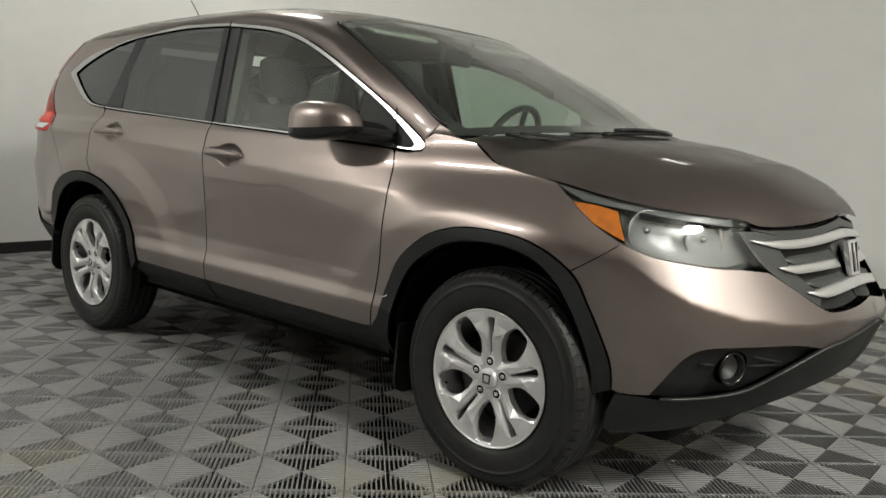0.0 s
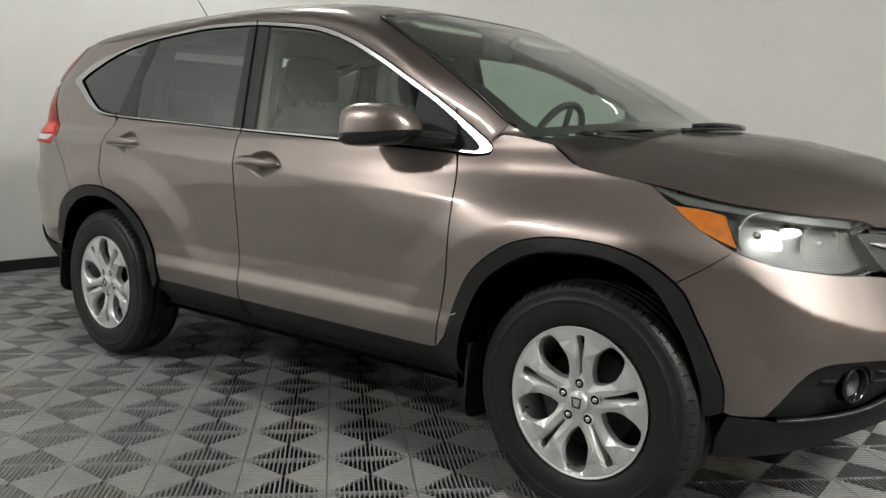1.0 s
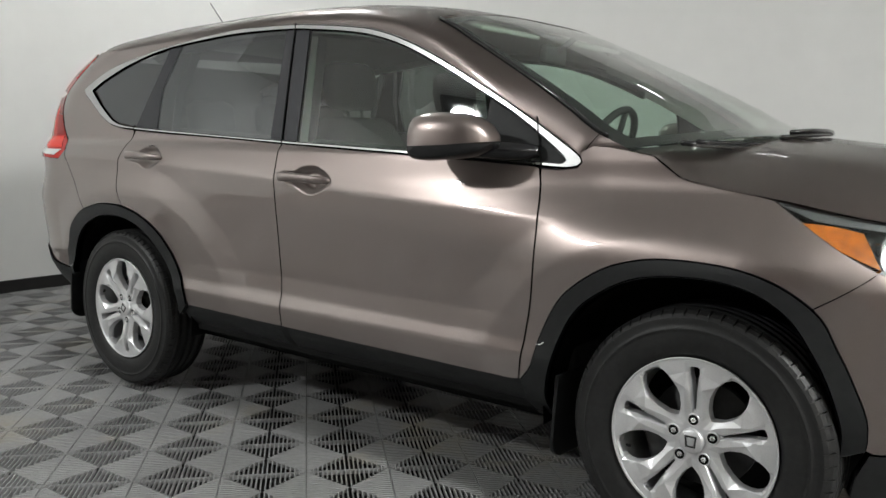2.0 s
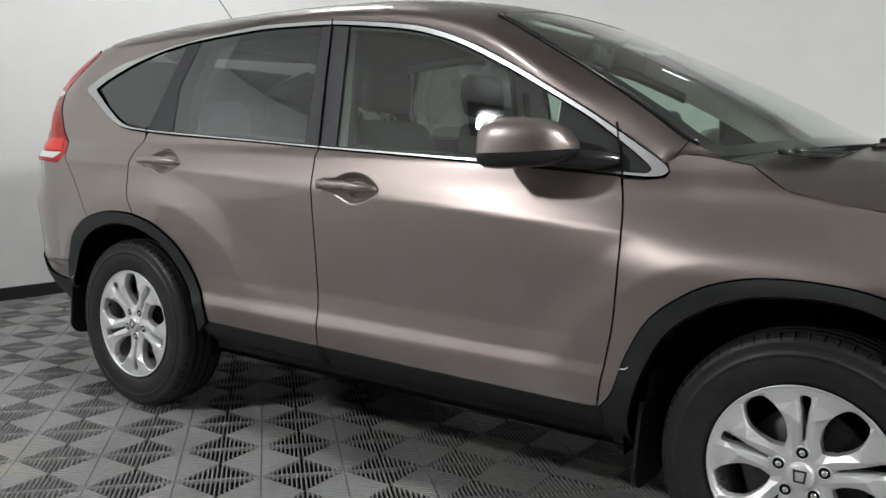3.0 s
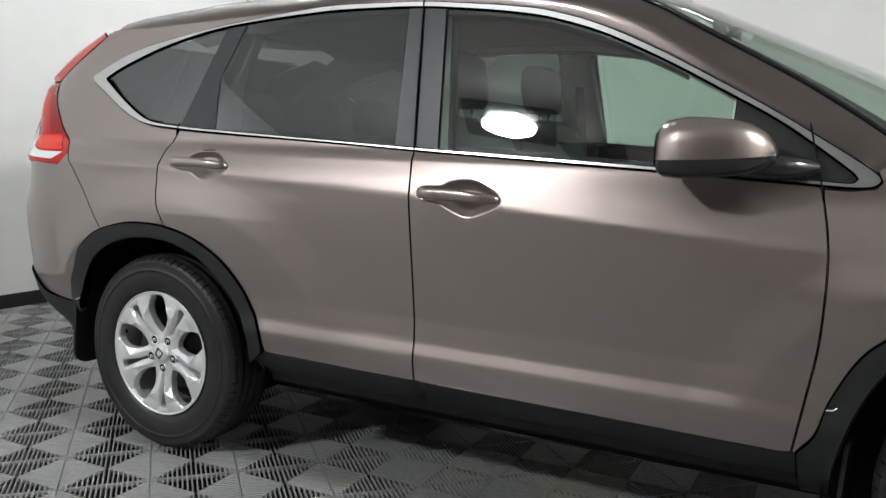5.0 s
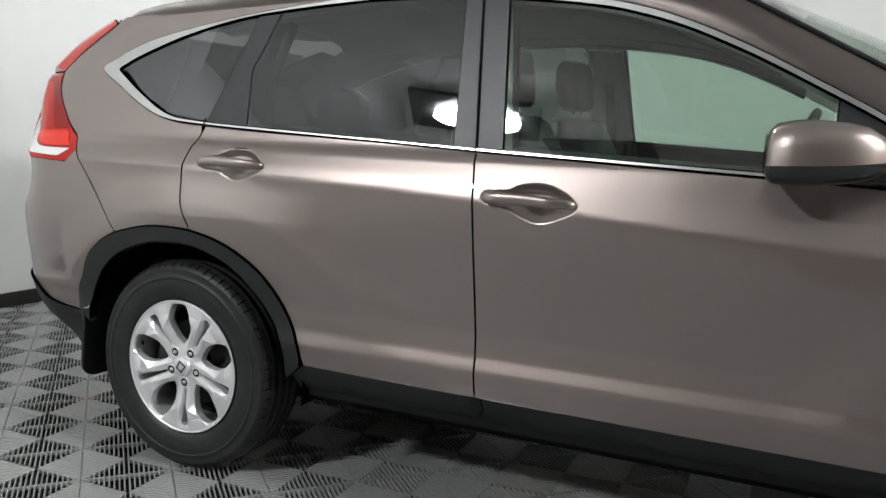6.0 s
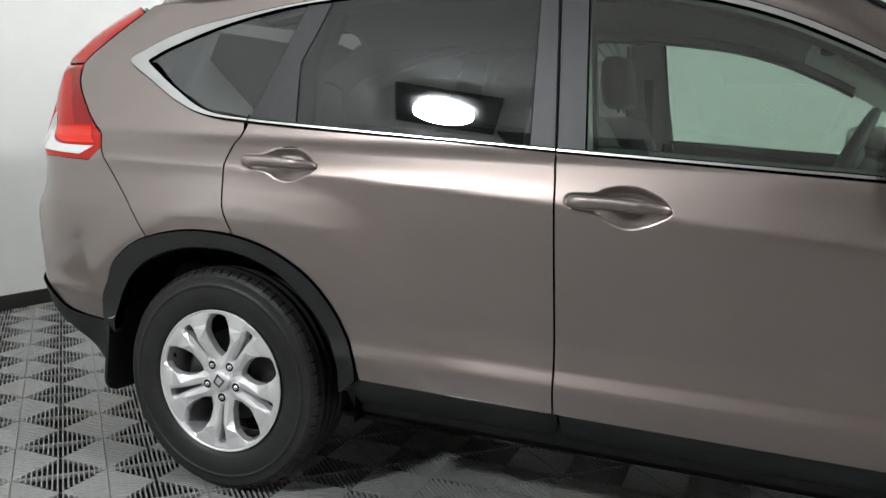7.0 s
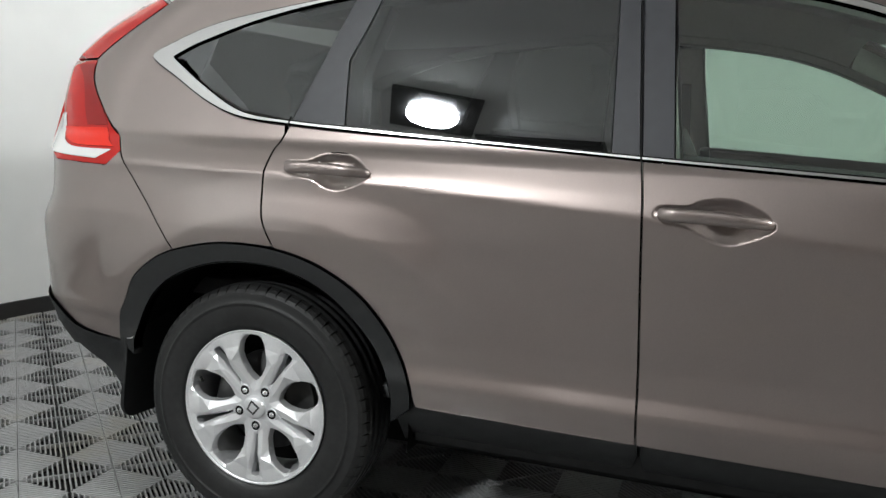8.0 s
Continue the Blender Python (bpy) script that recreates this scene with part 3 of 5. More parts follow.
# quarter panel
TAIL_IN = [(-1.653, 1.502), (-1.757, 1.433), (-1.871, 1.367), (-1.951, 1.315), (-1.956, 1.271), (-1.852, 1.167), (-1.768, 1.054)]
BUMP_GAP = [(-1.768, 1.054), (-1.671, 0.928), (-1.556, 0.782)]


def roof_line(x):
    return float(np.interp(x, [-1.67, -1.38, -1.09, -0.80], [1.502, 1.514, 1.528, 1.542]))


quarter = (shift(curve(REAR_EDGE), -G)[::-1][:-1] + [(x, belt(x) - 0.001) for x in np.arange(-1.252, -1.60, -0.03)] + [(-1.67, 1.288), (-1.724, 1.321)]
           + [(x, top_z(x) + 0.001) for x in np.arange(-1.70, -0.82, 0.03)] + [(x, roof_line(x)) for x in np.arange(-0.83, -1.64, -0.03)]
           + curve(TAIL_IN, sharp=(3,)) + curve(BUMP_GAP)[1:] + [p for p in curve(R_ARCH) if -1.553 < p[0] < -1.250][::-1])
both("quarter_panel", quarter, PAINT, CAR, "metallic taupe rear quarter panel", grid=0.012)

def glass_skin(x, z):
    """The windows' own surface: evenly curved from belt to roof."""
    u = (z - 1.09) / 0.45
    back = -0.014 * min(max(-0.35 - x, 0.0), 0.72)
    wb, wt = half_width(x, 1.112) - back, half_width(x, 1.535) - back
    return (x, -(wb + 0.004 + (wt - wb) * u + 0.010 * u * (1 - u)), z)


def inset(line, d):
    """A closed line moved inwards by d."""
    pts = np.array(line, float)
    t = np.roll(pts, -1, 0) - np.roll(pts, 1, 0)
    t /= np.maximum(np.linalg.norm(t, axis=1), 1e-9)[:, None]
    area = float(np.sum(pts[:, 0] * np.roll(pts[:, 1], -1) - pts[:, 1] * np.roll(pts[:, 0], -1)))
    return pts + np.c_[-t[:, 1], t[:, 0]] * (d if area > 0 else -d)


# chrome round the windows
both("window_trim", inset(DLO, 0.0045), CHROME, CAR, "satin chrome window surround", surface=glass_skin, holes=[inset(DLO_IN, -0.0045)], grid=0.02, offset=0.005, lip=0.012, round_edge=0.0045)


def clip_top(x):
    xs = [p[0] for p in IN_TOP[:17]]
    return float(np.interp(x, xs, [p[1] for p in IN_TOP[:17]]))


def clip_low(x):
    pts = sorted(IN_LOW + [(0.872, 1.062), (-1.668, 1.363)])
    return float(np.interp(x, [p[0] for p in pts], [p[1] for p in pts]))


def between(x0t, x0b, x1t, x1b, pad=0.0):
    """A window field between two slanting ends, inside the chrome."""
    top = [(x, clip_top(x) - pad) for x in np.linspace(x0t, x1t, max(2, int(abs(x1t - x0t) / 0.02)))]
    low = [(x, clip_low(x) + pad) for x in np.linspace(x1b, x0b, max(2, int(abs(x1b - x0b) / 0.02)))]
    return top + low


both("rear_quarter_glass", [(-1.639, 1.322)] + between(-1.611, -1.611, -1.089, -1.228, 0.001), PRIVACY, CAR, "dark tinted quarter glass", surface=glass_skin, offset=-0.003, lip=0.004, round_edge=0.0005)
c_pillar = [(-1.086, clip_top(-1.086)), (-1.008, clip_top(-1.008)), (-1.046, 1.400), (-1.082, 1.322), (-1.077, 1.245), (-1.070, clip_low(-1.07)), (-1.226, clip_low(-1.226))]
both("c_pillar_cover", c_pillar, APPLIQUE, CAR, "dark grey pillar cover", surface=glass_skin, offset=-0.002, lip=0.01)
rear_glass = [(x, clip_top(x)) for x in np.linspace(-1.003, -0.394, 32)] + [(x, clip_low(x)) for x in np.linspace(-0.373, -1.065, 36)] + [(-1.073, 1.245), (-1.078, 1.322), (-1.042, 1.400)]
both("rear_door_glass", rear_glass, PRIVACY, CAR, "dark tinted rear door glass", surface=glass_skin, offset=-0.003, lip=0.004, round_edge=0.0005)
both("b_pillar_cover", between(-0.391, -0.370, -0.345, -0.305), APPLIQUE, CAR, "dark grey pillar cover", surface=glass_skin, offset=-0.001, lip=0.012)
both("b_pillar_cover", between(-0.338, -0.298, -0.264, -0.226), APPLIQUE, CAR, "dark grey pillar cover", surface=glass_skin, offset=-0.001, lip=0.012)
both("front_door_glass", between(-0.258, -0.220, 0.577, 0.573), TINT, CAR, "clear greenish front door glass", surface=glass_skin, offset=-0.003, lip=0.004, round_edge=0.0005)
sail = [(x, clip_top(x)) for x in np.linspace(0.587, IN_TOP[14][0] + 0.02, 12)] + [IN_TOP[15], IN_TOP[16], IN_TOP[17]] + [(x, clip_low(x)) for x in np.linspace(IN_TOP[17][0] - 0.02, 0.583, 10)]
both("mirror_sail", sail, PLASTIC, CAR, "black plastic sail panel", surface=glass_skin, offset=-0.001, lip=0.012)

# joints between the doors, seen across the window frames
for low, high in (((0.797, 1.046), (0.757, 1.196)), ((-0.2995, 1.095), (-0.3420, 1.549)), ((-1.2345, 1.141), (-1.2270, 1.166))):
    (x0, z0), (x1, z1) = low, high
    line = [(x0 + (x1 - x0) * u, z0 + (z1 - z0) * u) for u in np.linspace(0, 1, 12)]
    both("door_joint", [(x - 0.0018, z) for x, z in line] + [(x + 0.0018, z) for x, z in line[::-1]], LINER, CAR, surface=glass_skin, grid=0.05, offset=0.0062, lip=0.003, round_edge=0.0003)

# sill and arches
def sill_skin(x, z):
    """A ledge under the doors that rolls in towards the ground."""
    d = max(0.0, 0.432 - z)
    return (x, -(half_width(x, 0.43) - 0.010 - 0.105 * (d / 0.134) ** 1.7), z)


front_sill = [(x, low_edge(x) + 0.028) for x in np.arange(-0.250, 0.785, 0.03)] + [(0.795, 0.42), (0.800, 0.298)] + [(x, 0.298) for x in np.arange(0.77, -0.23, -0.05)] + [(-0.248, 0.298)]
rear_sill = [(x, low_edge(x) + 0.028) for x in np.arange(-0.84, -0.262, 0.03)] + [(-0.257, low_edge(-0.257) + 0.028), (-0.255, 0.298)] + [(x, 0.298) for x in np.arange(-0.30, -0.87, -0.05)] + [(-0.890, 0.300), (-0.888, 0.425)]
for outline in (front_sill, rear_sill):
    both("sill", outline, PLASTIC, CAR, "matt black plastic sill", surface=sill_skin, grid=0.014, lip=0.05)


R_IN = [(-0.891, 0.385), (-0.887, 0.468), (-0.92, 0.553), (-0.98, 0.633), (-1.069, 0.713), (-1.166, 0.757), (-1.267, 0.775), (-1.399, 0.768), (-1.525, 0.729), (-1.615, 0.672), (-1.67, 0.605), (-1.706, 0.523), (-1.718, 0.457)]
F_IN = [(0.867, 0.323), (0.877, 0.424), (0.915, 0.554), (0.978, 0.666), (1.077, 0.74), (1.162, 0.775), (1.26, 0.789), (1.369, 0.788), (1.471, 0.765), (1.551, 0.712), (1.601, 0.635), (1.646, 0.547), (1.683, 0.456), (1.699, 0.381)]


def flare(s, z):
    x, y, zz = skin(s, z)
    # the feet beside the sill roll in with it
    foot = max(0.0, 0.405 - z) / 0.105 if -0.97 < s < 0.95 else 0.0
    return (x, y - 0.004 + 0.085 * foot ** 1.7, zz)


both("arch_trim", curve(R_ARCH + [(-1.772, 0.56), (-1.775, 0.48)]) + curve(R_IN)[::-1], PLASTIC, CAR, "matt black wheel arch trim", surface=flare, grid=0.02, offset=0.004, lip=0.03, round_edge=0.005)
both("arch_trim", [(0.804, 0.300), (0.800, 0.36)] + curve(F_ARCH) + curve(F_IN)[::-1] + [(0.868, 0.300)], PLASTIC, CAR, "matt black wheel arch trim", surface=flare, grid=0.02, offset=0.004, lip=0.03, round_edge=0.005)

# roof, pillars, windscreen
def roof_z(x):
    return float(np.interp(x, [-2.0, -1.8, -1.6, -1.2, -0.8, -0.4, -0.1, 0.1, 0.2, 0.3, 0.38], [1.520, 1.562, 1.597, 1.636, 1.651, 1.650, 1.640, 1.620, 1.605, 1.585, 1.566]))


def roof_edge(x):
    return (line_z(x) + 0.002) if x > -0.8 else (roof_line(x) - 0.004 if x > -1.66 else float(np.interp(x, [-2.0, -1.66], [1.44, 1.498])))


HEAD_X, HEAD_Y = 0.30, 0.648


def roof_skin(x, v):
    e = roof_edge(x)
    w = half_width(x, e) if x > -1.50 else half_width(-1.50, e) - 0.30 * (-1.50 - x) ** 1.5
    w += 0.0012 * step01(-x, 0.75, 0.85)
    far = radians(90 - 8 * step01(-x, 0.1, 0.9))
    th = abs(v) * far
    c0, s0 = max(math.cos(far), 0.0) ** 0.72, math.sin(far) ** 0.72
    # it bends down into the pillars
    q = HEAD_X - x
    e += 0.10 * q * (1 - min(max(q / 0.35, 0.0), 1.0)) ** 2 * (1 - (2 * th / math.pi) ** 6)
    return (x, math.copysign(w * math.sin(th) ** 0.72 / s0, v), e + (roof_z(x) - e) * (max(math.cos(th), 0.0) ** 0.72 - c0) / (1 - c0))


rows = []
for v in np.sign(np.linspace(-1, 1, 81)) * np.abs(np.linspace(-1, 1, 81)) ** 0.8:
    y = abs(roof_skin(HEAD_X, v)[1])
    bow = max(0.0, 1 - (y / HEAD_Y) ** 2)
    rows.append([roof_skin(x, v) for x in np.linspace(HEAD_X + 0.06 * bow, -1.66 - 0.26 * bow ** 0.5, 80)])
part("roof", thick(loft(rows), 0.005), PAINT, CAR, "metallic taupe roof")

# the sides of the windscreen, from the scuttle up to the roof
HEAD_V = min(np.linspace(0.5, 1, 400), key=lambda v: abs(roof_skin(HEAD_X, v)[1] - HEAD_Y))
WS_SIDE = [(1.050, -0.752, 1.110), (0.945, -0.742, 1.154), (0.873, -0.735, 1.203), (0.736, -0.718, 1.289), (0.593, -0.694, 1.369), (0.433, -0.668, 1.456), (0.365, -0.658, 1.493), (HEAD_X, -HEAD_Y, roof_skin(HEAD_X, HEAD_V)[2])]
ws = curve(WS_SIDE, step=0.03)


def along(line, n):
    """n points at even steps along a line of points."""
    line = np.array(line, float)
    d = np.r_[0, np.cumsum(np.linalg.norm(np.diff(line, axis=0), axis=1))]
    return np.array([[np.interp(q, d, line[:, k]) for k in range(line.shape[1])] for q in np.linspace(0, d[-1], n)])


PILLAR_OUT = [p for p in curve(DLO_TOP) if p[0] > HEAD_X and p[1] > 1.086]
for sgn, mirror in ((1, False), (-1, True)):
    out = np.vstack([along([(HEAD_X, line_z(HEAD_X))] + PILLAR_OUT, 34), along([(0.908, 1.088), (0.945, 1.110), (0.985, 1.112), (1.055, 1.100)], 8)[1:]])
    inn = np.vstack([along([p for p in ws if p[2] > 1.1539][::-1], 34), along([p for p in ws if p[2] < 1.1541][::-1], 8)[1:]])
    rows, inside_rows = [], []
    for k, ((tx, tz), p1) in enumerate(zip(out, inn)):
        tz += 0.002
        flat = 0.62 * step01(k, 0, 22)
        p0 = (tx, half_width(tx, tz), tz)
        rho = min(-p1[1] / p0[1], 0.992)
        c1 = max(1 - rho ** 2.78, 1e-4) ** 0.36
        th1 = math.asin(rho ** 1.389)
        row = []
        for u in np.linspace(0, 1, 13):
            th = math.pi / 2 + (th1 - math.pi / 2) * u
            f = (1 - flat) * max(math.cos(th), 0.0) ** 0.72 / c1 + flat * u
            g = (1 - flat) * (1 - math.sin(th) ** 0.72) / (1 - rho) + flat * u
            row.append((p0[0] + (p1[0] - p0[0]) * u, -sgn * (p0[1] + (-p1[1] - p0[1]) * g), p0[2] + (p1[2] - p0[2]) * f))
        rows.append(row)
        e, f = Vector((p1[0] - 0.012, sgn * (p1[1] + 0.010), p1[2] - 0.016)), Vector((tx - 0.03, -sgn * (p0[1] - 0.050), tz - 0.020))
        inside_rows.append([tuple(e.lerp(f, u) + Vector((-0.012, 0, -0.012)) * math.sin(math.pi * u)) for u in (0, 0.33, 0.66, 1)])
    pillar = part("a_pillar", thick(loft(rows, flip=mirror), 0.005), PAINT, CAR, "metallic taupe windscreen pillar")
    # the joint with the fender at the pillar's foot
    part("pillar_joint", tube([(x, y - sgn * 0.0004, z + 0.0004) for x, y, z in rows[34]], 0.0013, 6), LINER, pillar)
    part("screen_pillar_trim", thick(loft(inside_rows[:34], flip=mirror), 0.004), LINING, CAR, "pale pillar trim")


def ws_point(u, v, sink=0.0):
    i = min(int(u * (len(ws) - 1)), len(ws) - 2)
    f = u * (len(ws) - 1) - i
    e = ws[i] * (1 - f) + ws[i + 1] * f
    c = 1 - abs(v) ** 3.2
    return (e[0] + (0.27 * (1 - u) + 0.06 * u) * c - sink * 0.6, -e[1] * v, e[2] + (0.040 * (1 - u) + 0.046 * u) * c - sink * 0.8)


part("windscreen", loft([[ws_point(u, v) for v in np.linspace(-1, 1, 41)] for u in np.linspace(0, 1, 30)]), SHIELD, CAR, "clear greenish windscreen")
# black seal along the sides of the glass
for g in (1, -1):
    part("windscreen_seal", tube([(e[0] + 0.006, g * (e[1] + 0.005), e[2] + 0.005) for e in ws[::-1] if e[2] > 1.13], 0.0065, 8), GLOSS_BLACK, CAR)
# black band round the glass
for u0, u1 in ((0.955, 1.0), (0.0, 0.06)):
    part("windscreen_band", loft([[ws_point(u, v, 0.003) for v in np.linspace(-1, 1, 41)] for u in np.linspace(u0, u1, 4)]), GLOSS_BLACK, CAR)
for s in (-1, 1):
    part("windscreen_band", loft([[ws_point(u, s * v, 0.003) for v in np.linspace(0.94, 1.0, 6)] for u in np.linspace(0, 1, 30)]), GLOSS_BLACK, CAR)

# bonnet: from the edge over the fenders, lamps and grille to a crowned middle
NE = NOSE_FROM + 1.25
HOOD_LINE = HOOD_GAP[1:-1] + [(1.506, 0.987), (1.729, 0.952), (1.900, 0.933), (2.062, 0.920), (2.137, 0.912), (2.196, 0.896), (2.381, 0.901), (NE, 0.930)]
_edge = [skin(s, z - 0.001) for s, z in curve(HOOD_LINE, step=0.015, sharp=(1, 2))]
_ex, _ey, _ez = np.maximum.accumulate([p[0] for p in _edge]), np.array([-p[1] for p in _edge]), np.array([p[2] for p in _edge])
HOOD_TIP = float(_ex[-1])


def hood_skin(x, v):
    e, ez = float(np.interp(x, _ex, _ey)), float(np.interp(x, _ex, _ez))
    cz = float(np.interp(x, [1.0, 1.2, 1.35, 1.6, 1.82, 1.94, 2.01, HOOD_TIP - 0.015, HOOD_TIP], [1.152, 1.154, 1.148, 1.121, 1.074, 1.026, 0.982, 0.950, 0.934]))
    q = abs(v)
    lift = 0.010 * (1 - step01(q, 0.62, 0.76))
    return (x, (e + 0.003) * v, ez + (cz - ez - lift) * (1 - q ** 2.5) + lift)


rows = []
x_back = float(_ex[0])
for u in np.linspace(0, 1, 60):
    x0 = x_back + (HOOD_TIP - x_back) * (1 - (1 - u) ** 1.6)
    row = []
    for v in np.linspace(-1, 1, 61):
        x = x0 + (1.035 + 0.29 * (1 - v * v) - x_back) * max(0.0, 1 - (x0 - x_back) / 0.45) * (1 - v * v) ** 0.5 if x0 < x_back + 0.45 else x0
        row.append(hood_skin(x, v))
    rows.append(row)
part("bonnet", thick(loft(rows, flip=True), 0.014), PAINT, CAR, "metallic taupe bonnet")
part("cowl", loft([[(1.02 + 0.30 * (1 - v * v) + d, 0.74 * v, 1.092 + 0.045 * (1 - v * v) + dz) for v in np.linspace(-1, 1, 21)] for d, dz in ((0.06, -0.02), (0.0, 0.0), (-0.06, 0.004))]), PLASTIC, CAR, "black plastic cowl")

# front bumper
LAMP_LOW = [(1.757, 0.831), (1.844, 0.800), (1.924, 0.786), (2.046, 0.773), (2.113, 0.772)]
GRILLE_LOW = [(2.205, 0.763), (2.277, 0.715), (2.364, 0.656), (2.415, 0.647), (2.524, 0.654), (NE, 0.673)]
FOG_TOP = [(1.870, 0.391), (1.925, 0.493), (1.976, 0.542), (2.078, 0.555), (2.259, 0.557), (2.370, 0.538)]
FOG_LOW = [(1.870, 0.389), (1.956, 0.380), (2.071, 0.392), (2.158, 0.409), (2.258, 0.479), (2.370, 0.535)]
LIP = [(2.370, 0.538), (2.484, 0.564), (2.588, 0.596), (NE, 0.606)]
bumper = (curve(LAMP_LOW)[::-1] + curve([(1.757, 0.828), (1.682, 0.782), (1.601, 0.737)])[1:] + [p for p in curve(F_ARCH) if p[0] > 1.612] + [(1.779, 0.391), (1.828, 0.390)]
          + curve(FOG_TOP, sharp=(0,)) + curve(LIP)[1:] + curve(GRILLE_LOW)[::-1] + [(2.148, 0.769)])
both("front_bumper", bumper, PAINT, CAR, "metallic taupe front bumper", grid=0.014)


def recess(deep):
    def surface(s, z):
        x, y, zz = skin(s, z)
        return (x - deep * 0.8, y + deep * 0.6, zz)
    return surface


FOG_AT = (2.092, 0.483)
fog_ring = [(FOG_AT[0] + 0.047 * math.cos(a), FOG_AT[1] + 0.053 * math.sin(a)) for a in np.linspace(0, 2 * math.pi, 28, endpoint=False)]
fog_area = curve(FOG_TOP, sharp=(0,)) + curve(FOG_LOW)[::-1][1:-1]
both("fog_lamp_bezel", fog_area, PLASTIC, CAR, "black plastic fog lamp bezel", surface=recess(0.022), holes=[fog_ring], lip=0.02)
for mirror in (False, True):
    c = Vector(skin(*FOG_AT)) + Vector((-0.018, 0.012, 0))
    n = (Vector(skin(FOG_AT[0] + 0.01, FOG_AT[1])) - Vector(skin(FOG_AT[0] - 0.01, FOG_AT[1]))).cross(Vector((0, 0, 1))).normalized()
    if mirror:
        c.y, n.y = -c.y, -n.y
    n = (n + Vector((1.0, 0, 0)) * 0.8).normalized()
    m = Matrix.Translation(c) @ n.to_track_quat("Z", "Y").to_matrix().to_4x4()
    fog = part("fog_lamp", revolve([(0.049, 0.002), (0.051, 0.010), (0.047, 0.014), (0.042, 0.006), (0.040, -0.03), (0.0005, -0.045)], 32, "z"), GLOSS_BLACK, CAR, "round fog lamp", m=m)
    part("ring", revolve([(0.042, 0.008), (0.0445, 0.013), (0.047, 0.014), (0.0485, 0.012)], 32, "z"), GLOSS_BLACK, fog)
    part("reflector", revolve([(0.0005, -0.030), (0.020, -0.026), (0.036, -0.006)], 28, "z"), DARK_METAL, fog)
    part("lens", revolve([(0.0005, 0.006), (0.02, 0.005), (0.040, -0.001)], 28, "z"), CLEAR, fog)


def strip(path, surface, h, deep, out, mirror):
    """A bar of height h that follows a path on the skin, standing out of it."""
    rows = []
    for k, (s, z) in enumerate(path):
        x, y, zz = surface(s, z)
        xa, ya, _ = surface(s + 0.005, z)
        xb, yb, _ = surface(s - 0.005, z)
        n = Vector((ya - yb, -(xa - xb), 0)).normalized()
        if n.y > 0 and n.x < 0.5:
            n = -n
        g = -1 if mirror else 1
        f = h(k / (len(path) - 1))
        sec = [(-deep, -f), (out * 0.6, -f), (out, -f * 0.55), (out, f * 0.55), (out * 0.6, f), (-deep, f)]
        rows.append([(x + n.x * d, g * (y + n.y * d), zz + q) for d, q in sec])
    bm = loft(rows, True)
    bm.verts.ensure_lookup_table()
    bm.faces.new(bm.verts[:6])
    bm.faces.new(bm.verts[-6:])
    bmesh.ops.recalc_face_normals(bm, faces=bm.faces[:])
    return smooth(bm)


for mirror in (False, True):
    part("lip_line", strip(curve([(1.908, 0.380), (1.997, 0.384), (2.095, 0.395), (2.172, 0.414), (2.258, 0.473), (2.370, 0.533), (2.484, 0.561), (2.588, 0.591), (NE, 0.601)], step=0.03), recess(-0.004), lambda u: 0.004, 0.01, 0.006, mirror), DARK_METAL, CAR)
    for path in ([(1.993, 0.494), (2.037, 0.492)], [(2.145, 0.519), (2.250, 0.496)], [(2.144, 0.488), (2.250, 0.491)]):
        part("fog_fin", strip(curve(path, step=0.03), recess(0.018), lambda u: 0.004, 0.01, 0.004, mirror), PLASTIC, CAR)
chin = [(1.768, 0.387), (1.763, 0.321), (1.785, 0.268)] + curve([(1.814, 0.255), (2.032, 0.267), (2.186, 0.309), (2.341, 0.361), (2.502, 0.402), (NE, 0.424)]) + curve([(NE, 0.606), (2.589, 0.590), (2.484, 0.558), (2.370, 0.530), (2.258, 0.471), (2.158, 0.404), (2.071, 0.387), (1.956, 0.375), (1.849, 0.384)])
both("front_lip", chin, PLASTIC, CAR, "matt black lower bumper", offset=0.002)
part("undertray", box(1.62, 1.86, -0.55, 0.55, 0.27, 0.45, 0.03), LINER, CAR)

# headlamps
LAMP_TOP = [(1.470, 0.985), (1.720, 0.948), (1.908, 0.930), (2.096, 0.916), (2.181, 0.909)]
lamp_out = curve(LAMP_TOP)[:-1] + curve([(2.181, 0.909), (2.140, 0.891), (2.122, 0.879), (2.160, 0.835), (2.204, 0.789), (2.154, 0.785), (2.113, 0.775)], sharp=(0, 2, 4)) + curve(LAMP_LOW)[::-1][1:] + curve(LAMP_REAR)[::-1][1:-1]
AMBER_OUT = [(1.550, 0.937), (1.645, 0.931), (1.730, 0.917), (1.755, 0.874), (1.773, 0.837), (1.709, 0.862), (1.652, 0.886), (1.592, 0.918)]
